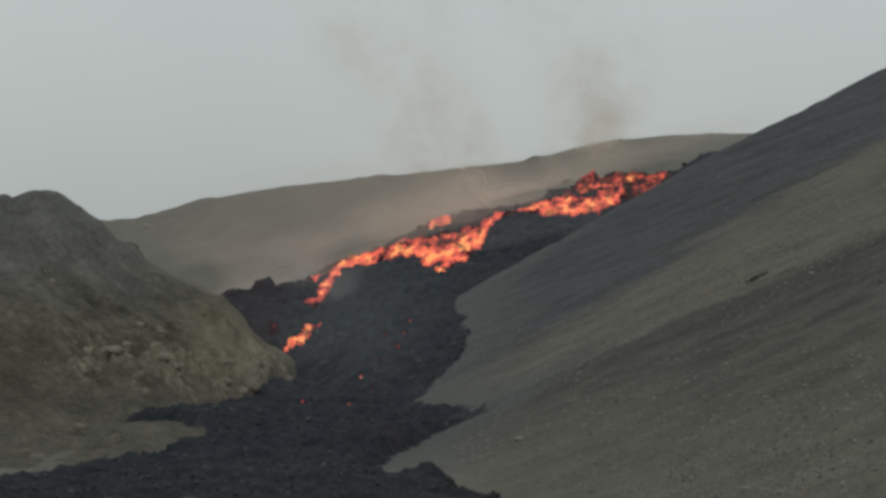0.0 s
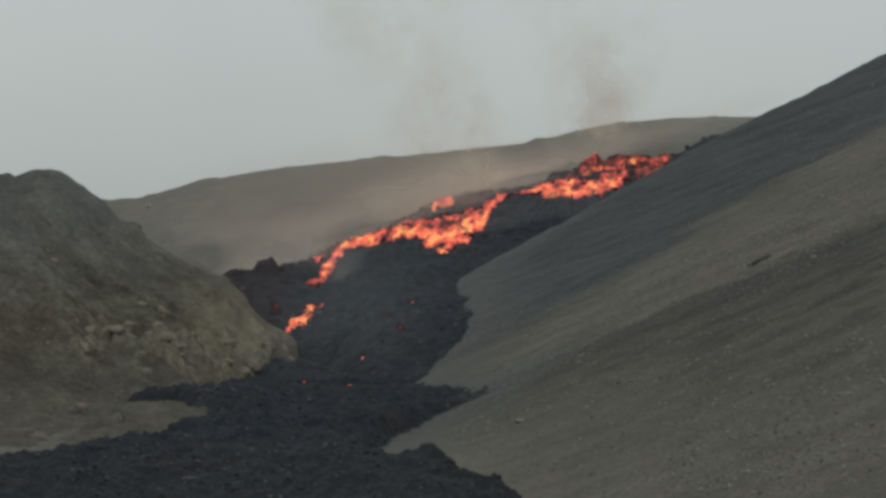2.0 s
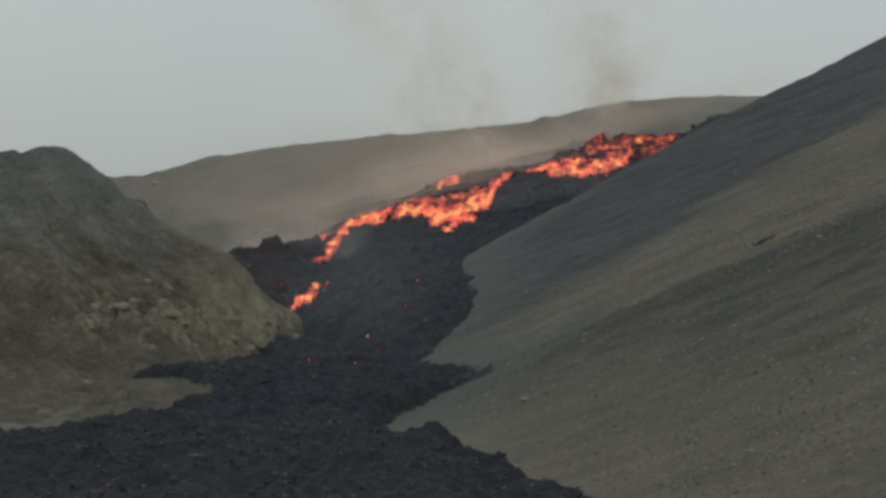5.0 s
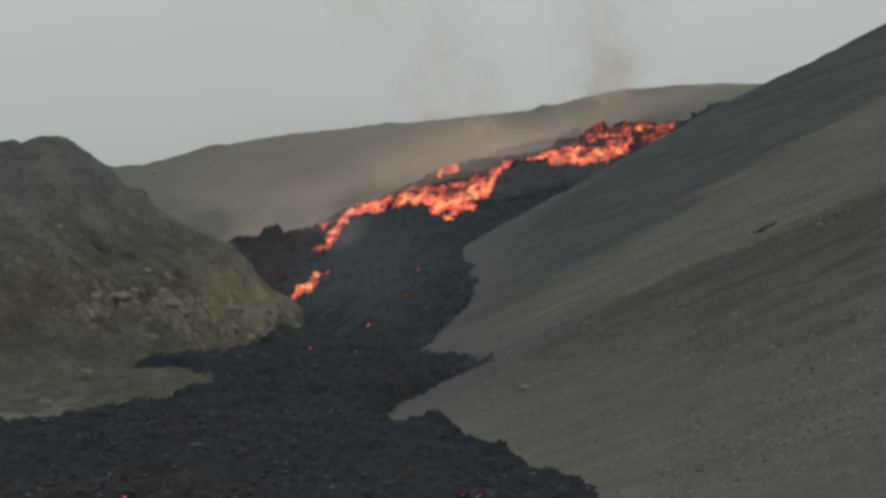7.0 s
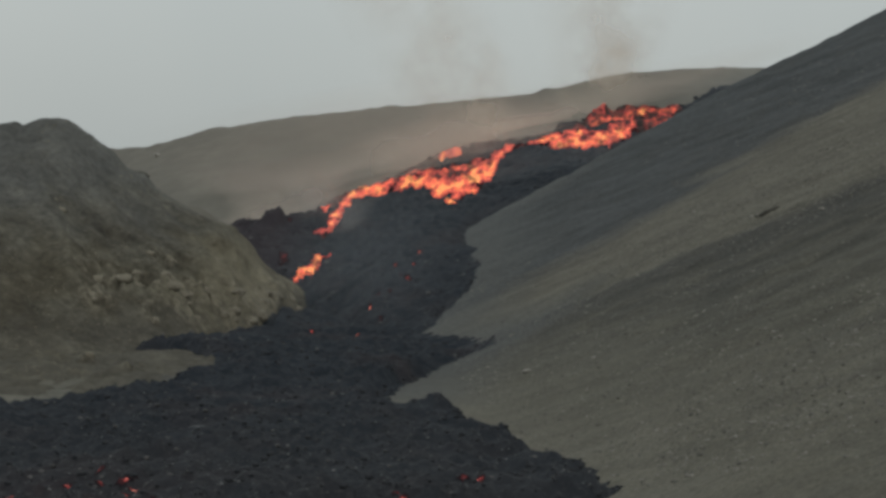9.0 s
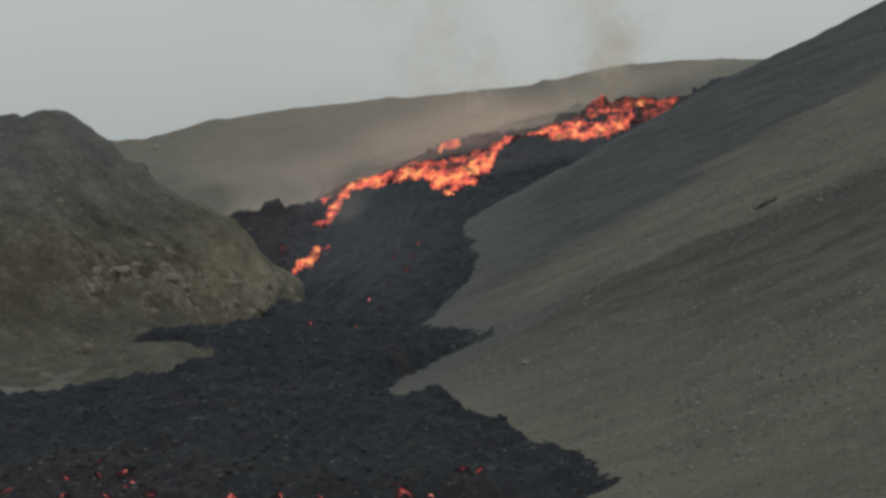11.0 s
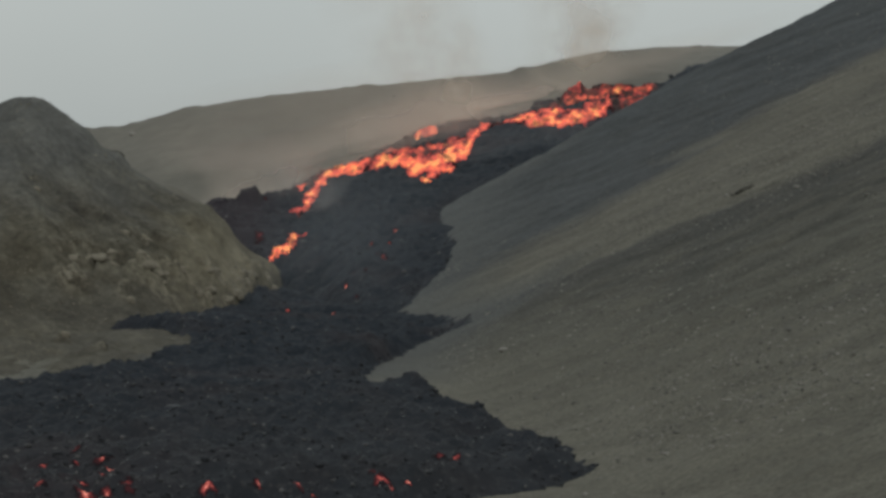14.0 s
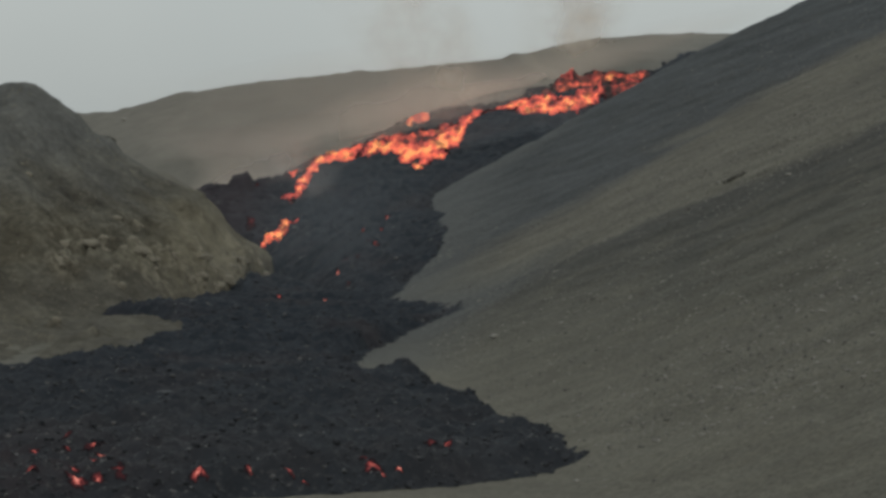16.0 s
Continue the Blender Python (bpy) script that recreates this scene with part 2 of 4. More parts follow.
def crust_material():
    """Fresh clinker: blue-black, rough, with paler ashen and rusty lumps; its lifted blue stands for thin fume."""
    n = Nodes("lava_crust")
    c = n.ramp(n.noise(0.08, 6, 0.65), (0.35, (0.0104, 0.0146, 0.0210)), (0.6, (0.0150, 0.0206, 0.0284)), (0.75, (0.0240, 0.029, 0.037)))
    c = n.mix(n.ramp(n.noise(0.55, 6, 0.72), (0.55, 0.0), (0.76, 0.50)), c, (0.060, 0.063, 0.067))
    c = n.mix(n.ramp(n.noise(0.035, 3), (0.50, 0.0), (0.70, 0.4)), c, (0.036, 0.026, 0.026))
    # the western spill's red glow, painted onto the crust round it
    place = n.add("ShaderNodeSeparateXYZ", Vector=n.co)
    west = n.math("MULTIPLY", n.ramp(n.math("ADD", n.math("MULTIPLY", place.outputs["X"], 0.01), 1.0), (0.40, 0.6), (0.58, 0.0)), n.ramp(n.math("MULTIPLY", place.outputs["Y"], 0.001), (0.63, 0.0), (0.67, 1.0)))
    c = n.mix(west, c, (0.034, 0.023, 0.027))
    # the red glow of the gaps at the toe, also put into the crust colour
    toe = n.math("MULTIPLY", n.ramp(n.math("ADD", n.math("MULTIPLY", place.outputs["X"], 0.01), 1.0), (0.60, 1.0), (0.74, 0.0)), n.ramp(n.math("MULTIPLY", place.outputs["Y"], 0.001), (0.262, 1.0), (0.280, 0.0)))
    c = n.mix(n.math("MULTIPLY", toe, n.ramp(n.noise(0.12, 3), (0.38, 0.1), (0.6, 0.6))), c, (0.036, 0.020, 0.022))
    # the youngest crust, at the toe, is browner, without the painted fume blue; strewn with ash-grey scraps
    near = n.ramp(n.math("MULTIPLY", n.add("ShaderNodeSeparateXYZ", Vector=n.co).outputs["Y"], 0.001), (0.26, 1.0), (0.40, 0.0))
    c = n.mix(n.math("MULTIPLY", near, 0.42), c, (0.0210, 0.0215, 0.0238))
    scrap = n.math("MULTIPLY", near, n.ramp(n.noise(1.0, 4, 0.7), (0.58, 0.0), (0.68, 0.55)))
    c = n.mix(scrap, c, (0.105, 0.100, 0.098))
    nrm = n.bump(n.noise(0.5, 8, 0.7), 0.7, 0.9)
    return n.done(n.surface(c, 0.85, nrm, 0.3))


def molten_material(name, shift, power_scale=1.18):
    """Molten rock between floating scraps of crust: it gives off light, yellow where it is hottest."""
    n = Nodes(name)
    flow = n.stretched((1.15, 0.30, 0.9))
    hot = n.noise(0.10, 5, 0.60)
    vein = n.noise(0.20, 5, 0.58, flow)
    level = n.math("ADD", n.math("MULTIPLY", hot, 0.75), n.math("MULTIPLY", n.math("ADD", n.math("MULTIPLY", n.math("SUBTRACT", vein, 0.5), 1.6), 0.53), 0.85 + shift))
    inner = n.add("ShaderNodeAttribute")
    inner.attribute_name = "inner"
    level = n.math("ADD", level, n.math("MULTIPLY", n.math("SUBTRACT", inner.outputs["Fac"], 0.75), 0.22))
    color = n.ramp(level, (0.60, (0.085, 0.020, 0.021)), (0.71, (0.32, 0.058, 0.053)), (0.82, (0.74, 0.120, 0.085)), (0.97, (0.95, 0.190, 0.092)), (1.18, (1.0, 0.36, 0.13)))
    power = n.ramp(level, (0.56, 0.12), (0.70, 0.9), (0.95, 1.0))
    glow = n.add("ShaderNodeEmission", Color=color, Strength=n.math("MULTIPLY", power, power_scale))
    crust = n.surface((0.03, 0.022, 0.02), 0.8, n.bump(vein, 0.8, 0.6), 0.3)
    # scraps keep a little emission, standing for the glow cast on them
    scraps = n.ramp(n.noise(0.24, 5, 0.66, flow), (0.34 - shift * 0.6, 0.12), (0.49 - shift * 0.6, 1.0))
    m = n.add("ShaderNodeMixShader", Fac=scraps)
    n.tree.links.new(crust, m.inputs[1])
    n.tree.links.new(glow.outputs[0], m.inputs[2])
    return n.done(m.outputs[0])


def gap_material(name, strength):
    """A gap in the crust: bright where it is widest; the dull red rim paints its glow on the crust."""
    n = Nodes(name)
    inner = n.add("ShaderNodeAttribute")
    inner.attribute_name = "inner"
    level = n.math("ADD", inner.outputs["Fac"], n.math("MULTIPLY", n.math("SUBTRACT", n.noise(1.4, 4, 0.6), 0.5), 0.8))
    color = n.ramp(level, (0.22, (0.019, 0.014, 0.016)), (0.42, (0.050, 0.018, 0.020)), (0.60, (0.15, 0.034, 0.035)), (0.76, (0.52, 0.105, 0.090)), (0.92, (1.0, 0.36, 0.27)))
    return n.done(n.add("ShaderNodeEmission", Color=color, Strength=strength).outputs[0])


def stone_material(name, low, high, rough=0.9, rare=None):
    n = Nodes(name)
    info = n.add("ShaderNodeNewGeometry").outputs["Random Per Island"]
    c = n.mix(info, low, high)
    if rare:
        c = n.mix(n.ramp(info, (0.86, 0.0), (0.93, 1.0)), c, rare)
    c = n.mix(0.6, c, n.ramp(n.noise(1.1, 6, 0.7), (0.3, 0.55), (0.7, 1.4)), "MULTIPLY")
    return n.done(n.surface(c, rough, n.bump(n.noise(1.5, 6, 0.7), 0.6, 0.3), 0.2))


def smoke_material(name, density, color, even=False, full=0.22):
    """Thin drifting smoke: see-through, thicker in billows, thinning out to the sheet's edges."""
    n = Nodes(name)
    uv = n.add("ShaderNodeTexCoord").outputs["UV"]
    xyz = n.add("ShaderNodeSeparateXYZ", Vector=uv)
    u, v = xyz.outputs["X"], xyz.outputs["Y"]
    side = n.math("MULTIPLY", n.math("MULTIPLY", u, n.math("SUBTRACT", 1.0, u)), 4.0)
    side = n.math("POWER", side, 1.6)
    rise = n.ramp(v, (0.0, 0.0), (full * 0.45, 0.55), (full, 1.0), (full + 0.33, 0.75 if even else 0.6), (1.0, 0.0))
    billow = n.ramp(n.noise(0.022 if even else 0.042, 4 if even else 3, 0.5), (0.30, 0.45 if even else 0.05), (0.66, 1.0))
    wisp = n.ramp(n.noise(0.009 if even else 0.017, 3, 0.5), (0.35, 0.5 if even else 0.25), (0.65, 1.0))
    a = n.math("MULTIPLY", n.math("MULTIPLY", side, rise), n.math("MULTIPLY", billow, wisp))
    a = n.math("MULTIPLY", a, density)
    body = n.add("ShaderNodeMixShader", Fac=0.5)
    n.tree.links.new(n.add("ShaderNodeBsdfDiffuse", Color=color).outputs[0], body.inputs[1])
    n.tree.links.new(n.add("ShaderNodeBsdfTranslucent", Color=color).outputs[0], body.inputs[2])
    m = n.add("ShaderNodeMixShader", Fac=a)
    n.tree.links.new(n.add("ShaderNodeBsdfTransparent").outputs[0], m.inputs[1])
    n.tree.links.new(body.outputs[0], m.inputs[2])
    return n.done(m.outputs[0])


FUME = smoke_material("thin_fume", 0.095, (0.80, 0.86, 0.92), True, 0.38)
FACE_FUME = smoke_material("face_fume", 0.16, (0.72, 0.76, 0.80), True, 0.34)
LIP_SMOKE = smoke_material("lip_smoke", 0.32, (0.62, 0.60, 0.58), True, 0.35)
SMOKE_PUFF = smoke_material("smoke_puff", 0.8, (0.98, 0.82, 0.72), True)
SMOKE_RIM = smoke_material("rim_smoke", 0.70, (0.90, 0.72, 0.61), True, 0.30)
SMOKE_FAINT = smoke_material("faint_smoke", 0.85, (0.84, 0.70, 0.58))
SMOKE_COLUMN, SMOKE_HAZE = smoke_material("smoke_column", 1.1, (0.84, 0.70, 0.58)), smoke_material("smoke_haze", 0.76, (0.97, 0.78, 0.67), True)
SCREE, MOSS, RIDGE = scree_material(), moss_material(), ridge_material()
HOTTEST = molten_material("hottest_lava", 0.04)
DULL = molten_material("dull_crust", -0.23, 0.95)
FACE_GLOW = gap_material("glowing_gap", 0.75)
CRUST, MOLTEN, CRUSTED, POCKET = crust_material(), molten_material("molten_lava", -0.03), molten_material("crusted_molten_lava", -0.19), gap_material("haloed_gap", 0.85)
CLINKER = stone_material("clinker", (0.026, 0.029, 0.034), (0.042, 0.044, 0.049), 0.85, (0.105, 0.103, 0.102))
SCRAP = stone_material("ashen_clinker", (0.034, 0.037, 0.042), (0.090, 0.094, 0.100), 0.9, (0.17, 0.172, 0.172))
STONE = stone_material("grey_stone", (0.095, 0.092, 0.083), (0.25, 0.242, 0.215))
TUFF = stone_material("tuff_rock", (0.108, 0.099, 0.075), (0.190, 0.174, 0.137))
DARK_TUFF = stone_material("dark_tuff", (0.050, 0.049, 0.043), (0.078, 0.075, 0.063))
DARK_ROCK = stone_material("dark_rock", (0.03, 0.028, 0.027), (0.05, 0.047, 0.045))

# ---- the lie of the land: heights as functions of the plan ----
RNG = np.random.RandomState(7)
LATTICE = RNG.rand(256, 256) * 2 - 1


def value_noise(x, y):
    xi, yi = np.floor(x).astype(int), np.floor(y).astype(int)
    fx, fy = x - xi, y - yi
    fx, fy = fx * fx * fx * (fx * (fx * 6 - 15) + 10), fy * fy * fy * (fy * (fy * 6 - 15) + 10)
    a, b = LATTICE[xi % 256, yi % 256], LATTICE[(xi + 1) % 256, yi % 256]
    c, d = LATTICE[xi % 256, (yi + 1) % 256], LATTICE[(xi + 1) % 256, (yi + 1) % 256]
    return (a * (1 - fx) + b * fx) * (1 - fy) + (c * (1 - fx) + d * fx) * fy


def fbm(x, y, size, octaves=4, gain=0.5, ridged=False):
    total, amp, s = 0.0, 1.0, size
    for k in range(octaves):
        v = value_noise(x / s + 17.3 * k, y / s - 9.1 * k)
        total = total + amp * ((1 - 2 * np.abs(v)) if ridged else v)
        amp, s = amp * gain, s * 0.5
    return total


def softplus(v, w):
    return w * np.logaddexp(0, v / w)


def smooth_max(a, b, k):
    return 0.5 * (a + b + np.sqrt((a - b) ** 2 + k * k))


def eased(v):
    v = np.clip(v, 0, 1)
    return v * v * (3 - 2 * v)


def valley_height(x, y):
    """The valley floor, which rises to the shoulder on which the camera stands."""
    near = np.clip(1 - y / 200.0, 0, 1) ** 2 * 41.5 * (1 - np.clip((np.abs(x) - 60) / 400, 0, 1))
    return np.where(y < 0, 41.5 * (1 - np.clip((np.abs(x) - 60) / 400, 0, 1)), near) - 0.3 + 0.35 * fbm(x, y, 40, 4)


def hillside_height(x, y):
    """The long scree slope, whose spur ends in a crest."""
    p = 0.55 * x + 0.0676 * y - 31.7 + 0.12 * softplus(y - 590, 14)
    p = p - 0.035 * softplus(x - 105, 8)
    p = p + 1.1 * fbm(x, y, 70, 2) + 0.35 * fbm(0.78 * x - 0.62 * y, 2.2 * (0.62 * x + 0.78 * y), 20, 3) + 0.22 * fbm(x, y, 6, 3)
    p = np.minimum(p, 150 + 0.2 * p)
    crest = 690 + 4 * value_noise(x / 45, y * 0 + 3.3)
    p = p - 0.85 * softplus(y - crest, 3.5)
    p = p + 0.22 * fbm(x, y, 3.0, 2)
    p = -6 + (p + 6) * eased((420 - x) / 150) * eased((y - 40) / 80)
    return smooth_max(p, -1.2, 3.0) - 0.2


KNOLL_CREST = ((-420, 70), (-260, 66), (-170, 61), (-141, 59), (-134, 60.2), (-131.9, 59), (-129.3, 60.1), (-126.7, 61), (-124.1, 61.3), (-120.7, 61.4), (-118.1, 60.9), (-115.5, 59.3),
               (-112.9, 57.3), (-111.1, 56.3), (-109.4, 54.7), (-106.8, 53.2), (-104.5, 51.7), (-102.8, 49.8), (-101.1, 47.6), (-99.7, 46.3), (-96.9, 45.2), (-94.5, 44.3), (-93.1, 42.9),
               (-91.3, 40.3), (-88.5, 38.4), (-83.3, 35.4), (-78.1, 32.3), (-72.9, 29.9), (-67.7, 28.6), (-65.1, 26.9), (-62.8, 24.8), (-60.7, 22.4), (-59.6, 20.2), (-57.2, 17.6),
               (-53.7, 15.0), (-49, 12.8), (-46.4, 10.8), (-44.9, 8.8), (-44.2, 4), (-43, -1), (-38, -4))
KNOLL_FOOT = ((-420, 330), (-250, 400), (-120, 490), (-76, 517), (-62.5, 549), (-51, 590), (-49, 612), (-45, 634), (-38, 640))


# bedrock breaking through the knoll: x, y and size
OUTCROPS = ((-93.5, 547, 3.4), (-91, 542, 2.6), (-86.8, 547, 3.0), (-84, 549, 2.4), (-76, 550, 2.8), (-73.5, 551, 2.4), (-71, 561, 3.2), (-71.8, 548, 2.4), (-78, 535, 2.4), (-76.9, 541, 2.2),
            (-67.4, 551, 2.6), (-93, 532, 2.4), (-88.8, 533, 2.2), (-61.5, 562, 2.8), (-59.5, 571, 2.8), (-56.3, 578, 2.6), (-54, 587, 3.0), (-58.8, 580, 2.6), (-53.8, 602, 3.0), (-50.8, 607, 2.8),
            (-49, 626, 2.8), (-82.5, 575, 2.2), (-78.2, 575, 2.0), (-65.6, 564, 2.2), (-68, 443, 1.8), (-67.5, 462, 2.0), (-62, 438, 1.6), (-81.6, 453, 2.0), (-84.8, 480, 1.8), (-109, 578, 2.6))


# the gully that runs from the knob on the crest down to the nose
GULLY = ((-97, 637), (-87.8, 625), (-82.5, 621), (-77, 618), (-72.7, 609), (-69.7, 603), (-64.3, 588))


def line_distance(x, y, line):
    best = np.full(np.shape(x), 1e9)
    for (ax, ay), (bx, by) in zip(line[:-1], line[1:]):
        dx, dy = bx - ax, by - ay
        t = np.clip(((x - ax) * dx + (y - ay) * dy) / (dx * dx + dy * dy), 0, 1)
        best = np.minimum(best, np.hypot(x - ax - t * dx, y - ay - t * dy))
    return best


def along(x, table):
    t = np.array(table, float)
    return np.interp(x, t[:, 0], t[:, 1])


def bedrock(x, y):
    """Where the tuff of the knoll lies bare, 0 to 1."""
    share = 0.0
    for ox, oy, size in OUTCROPS:
        share = share + np.exp(-((x - ox) / (1.25 * size)) ** 2 - ((y - oy) / (1.7 * size)) ** 2)
    return np.clip(share, 0, 1) * np.clip((fbm(x, 0.7 * y, 4.2, 4, 0.65) + 0.15) * 6, 0, 1)


def knoll_height(x, y):
    top, foot = along(x, KNOLL_CREST), along(x, KNOLL_FOOT)
    t = (y - foot) / np.maximum(640 - foot, 4)
    # the crest's steps die out down the flank
    even = sum(along(x + d, KNOLL_CREST) for d in (-7, -3.5, 0, 3.5, 7)) / 5
    top = np.where(x < -66, even + (top - even) * np.clip((t - 0.55) / 0.4, 0, 1) + 0.9, top)
    up = 1 - (1 - np.clip(t, 0, 1)) ** 1.35
    z = 0.5 + (np.maximum(top, 0.5) - 0.5) * up - 3.0 * np.clip(-t, 0, 1.5) - np.maximum(0.5 - top, 0)
    z = z - 0.6 * softplus(y - 643, 3)
    inside = np.clip(t * 3, 0, 1) * np.clip((640 - y) / 25, 0.10, 1)
    gully = fbm(x + 0.45 * y, 0.35 * y, 26, 3, 0.5, True)
    z = z + inside * (2.4 * fbm(x, y, 30, 3) + 1.6 * (gully - 0.6) + 0.45 * fbm(x, y, 8, 3, 0.5, True) - 0.3)
    # ribs of rock that fall with the crest
    base = np.maximum(top, 0.5) * up
    rib = fbm(0.66 * x + 0.75 * base, 0.30 * (0.75 * x - 0.66 * base) + 0.12 * y, 11, 4, 0.55, True)
    z = z + inside * (0.9 * (rib - 0.75)) * np.clip((x + 165) / 20, 0, 1)
    z = z - 1.5 * np.exp(-(line_distance(x, y, GULLY) / 2.2) ** 2) * np.clip((638 - y) / 12, 0, 1)
    # low cliffs where the tuff breaks through
    broken = np.exp(-(((x + 79) / 30) ** 2 + ((y - 556) / 32) ** 2)) + 0.8 * np.exp(-(((x + 114) / 16) ** 2 + ((y - 606) / 22) ** 2)) + 0.7 * np.exp(-(((x + 56) / 10) ** 2 + ((y - 598) / 22) ** 2))
    step = np.clip((fbm(x, 0.6 * y, 8.0, 4, 0.55) + 0.15) * 4.0, 0, 1)
    z = z + np.clip(t * 4, 0, 1) * broken * (2.2 * step + 0.7 * np.clip(fbm(x, y, 3.4, 3) * 4.0, 0, 1))
    z = -4 + (z + 4) * eased((x + 420) / 150)
    bench = np.clip((518 - y) / 12, 0, 1) * np.clip((y - 395) / 30, 0, 1) * np.clip((-50 - x) / 6, 0, 1)
    z = np.where(t < 0.25, np.maximum(z, -2.5 + bench * (3.3 + 0.9 * fbm(x, y, 14, 4) + 0.9 * fbm(x, 0.3 * y, 5, 3) + 1.2 * np.exp(-((x + 70) / 14) ** 2 - ((y - 488) / 12) ** 2))), z)
    return np.maximum(z, -4.0) + 2.1 * bedrock(x, y)


RIDGE_CREST = ((-700, 40), (-400, 52), (-227, 65.5), (-201, 66), (-163, 76.3), (-140, 81), (-104, 87), (-31, 94.5), (35, 101.5), (50, 103.4), (58, 107), (66, 107), (100, 115.5), (112, 117), (145, 120),
               (203, 121), (262, 126), (420, 120), (700, 90))
RIDGE_FALL = ((-700, 0.06), (-230, 0.10), (-60, 0.115), (-10, 0.10), (50, 0.082), (700, 0.08))


def ridge_height(x, y):
    top = along(x, RIDGE_CREST)
    z = top - along(x, RIDGE_FALL) * (1350 - y)
    z = z - 0.25 * softplus(y - 1350, 12) - 0.6 * softplus(735 - y, 12)
    z = z + 13 * np.exp(-((x + 97) / 13) ** 2 - ((y - 768) / 20) ** 2)
    far = np.clip((1350 - y) / 200, 0.12, 1)
    z = -6 + (z + 6) * eased((700 - np.abs(x)) / 250)
    z = z - 6 * eased((850 - y) / 30) * eased((x - 10) / 30)
    return np.maximum(z + far * (2.6 * fbm(x, 0.35 * y, 90, 3) + 0.7 * fbm(x, 0.3 * y, 16, 3)) + np.exp(-((y - 1350) / 14) ** 2) * (1.2 * np.clip(fbm(x, y * 0 + 5.0, 22, 3, 0.6) + 0.1, 0, 2) + 1.0 * np.clip(fbm(x, y, 6, 2), 0, 1)), -6)


def terrain_height(x, y):
    return np.maximum(np.maximum(valley_height(x, y), hillside_height(x, y)), np.maximum(knoll_height(x, y), ridge_height(x, y)))


# the flow's outline in plan: along the knoll, over the brink, behind the spur and back down the hillside
FLOW_WEST = ((-170, 235), (-150, 330), (-110, 360), (-81, 377), (-74, 381), (-67, 395), (-64, 406), (-59.5, 414), (-57.5, 434), (-54, 447), (-52, 466), (-58, 490), (-66, 508), (-78, 516), (-78, 520), (-64, 546),
             (-54, 572), (-53.5, 586), (-51.5, 600), (-47.5, 612), (-45.5, 628), (-44.5, 637), (-50, 646), (-60, 665), (-90, 690), (-84, 722))
FLOW_NORTH = ((-61, 742), (-52, 762), (-31, 802), (-10, 832), (10, 848), (17, 834), (30, 828), (43, 827), (52, 829), (57, 835), (62, 846), (70, 850), (100, 834), (150, 835), (150, 700), (60, 692), (5, 684))
FLOW_EAST = ((4, 672), (6, 656), (10, 626), (6, 597), (-6, 561), (-3.5, 541), (1.8, 523), (8.3, 499), (12.3, 487), (12.5, 483.5), (11.8, 481.5), (8, 485), (3.5, 487),
             (-2, 483), (-5.4, 464), (-9.5, 434), (-13, 414), (-10.5, 392), (-7, 375), (-3.4, 380), (2.0, 376), (4.0, 363), (4.2, 350), (6, 340), (11.2, 337), (16, 320),
             (19.8, 303), (22.5, 290), (24.0, 280), (6, 262), (-22, 251), (-49, 243), (-110, 234))
FLOW = FLOW_WEST + FLOW_NORTH + FLOW_EAST


def inside_distance(x, y, outline):
    """How far a point lies inside an outline (negative outside)."""
    pts = np.array(outline, float)
    best, odd = np.full(x.shape, 1e9), np.zeros(x.shape, bool)
    for (ax, ay), (bx, by) in zip(pts, np.roll(pts, -1, 0)):
        dx, dy = bx - ax, by - ay
        t = np.clip(((x - ax) * dx + (y - ay) * dy) / (dx * dx + dy * dy), 0, 1)
        best = np.minimum(best, np.hypot(x - ax - t * dx, y - ay - t * dy))
        if dy:
            odd ^= ((ay > y) != (by > y)) & (x < ax + (y - ay) / dy * dx)
    return np.where(odd, best, -best)


BRINK_HEIGHT = ((-90, 27), (-75, 28.3), (-61, 31), (-52, 34), (-31, 42.8), (-10, 52.8), (13, 60.8), (57, 73.2), (70, 73.6), (86, 75.0), (94, 76.6), (101, 79.4), (107, 81.6), (113, 84), (150, 92))
FACE_FOOT = ((-60, 632), (-42, 628), (-18, 577), (40, 575))
BRINK_LINE = ((-90, 715), (-75, 722), (-61, 742), (-52, 762), (-31, 802), (-10, 832), (13, 852), (57, 852), (100, 834), (150, 835))


def flow_surface(x, y):
    foot = along(x, FACE_FOOT)
    t = np.clip((y - foot) / (along(x, BRINK_LINE) - foot), 0, 1.05)
    z = 3.0 + (along(x, BRINK_HEIGHT) - 3.0) * t * (1.5 - 0.5 * t)
    return z


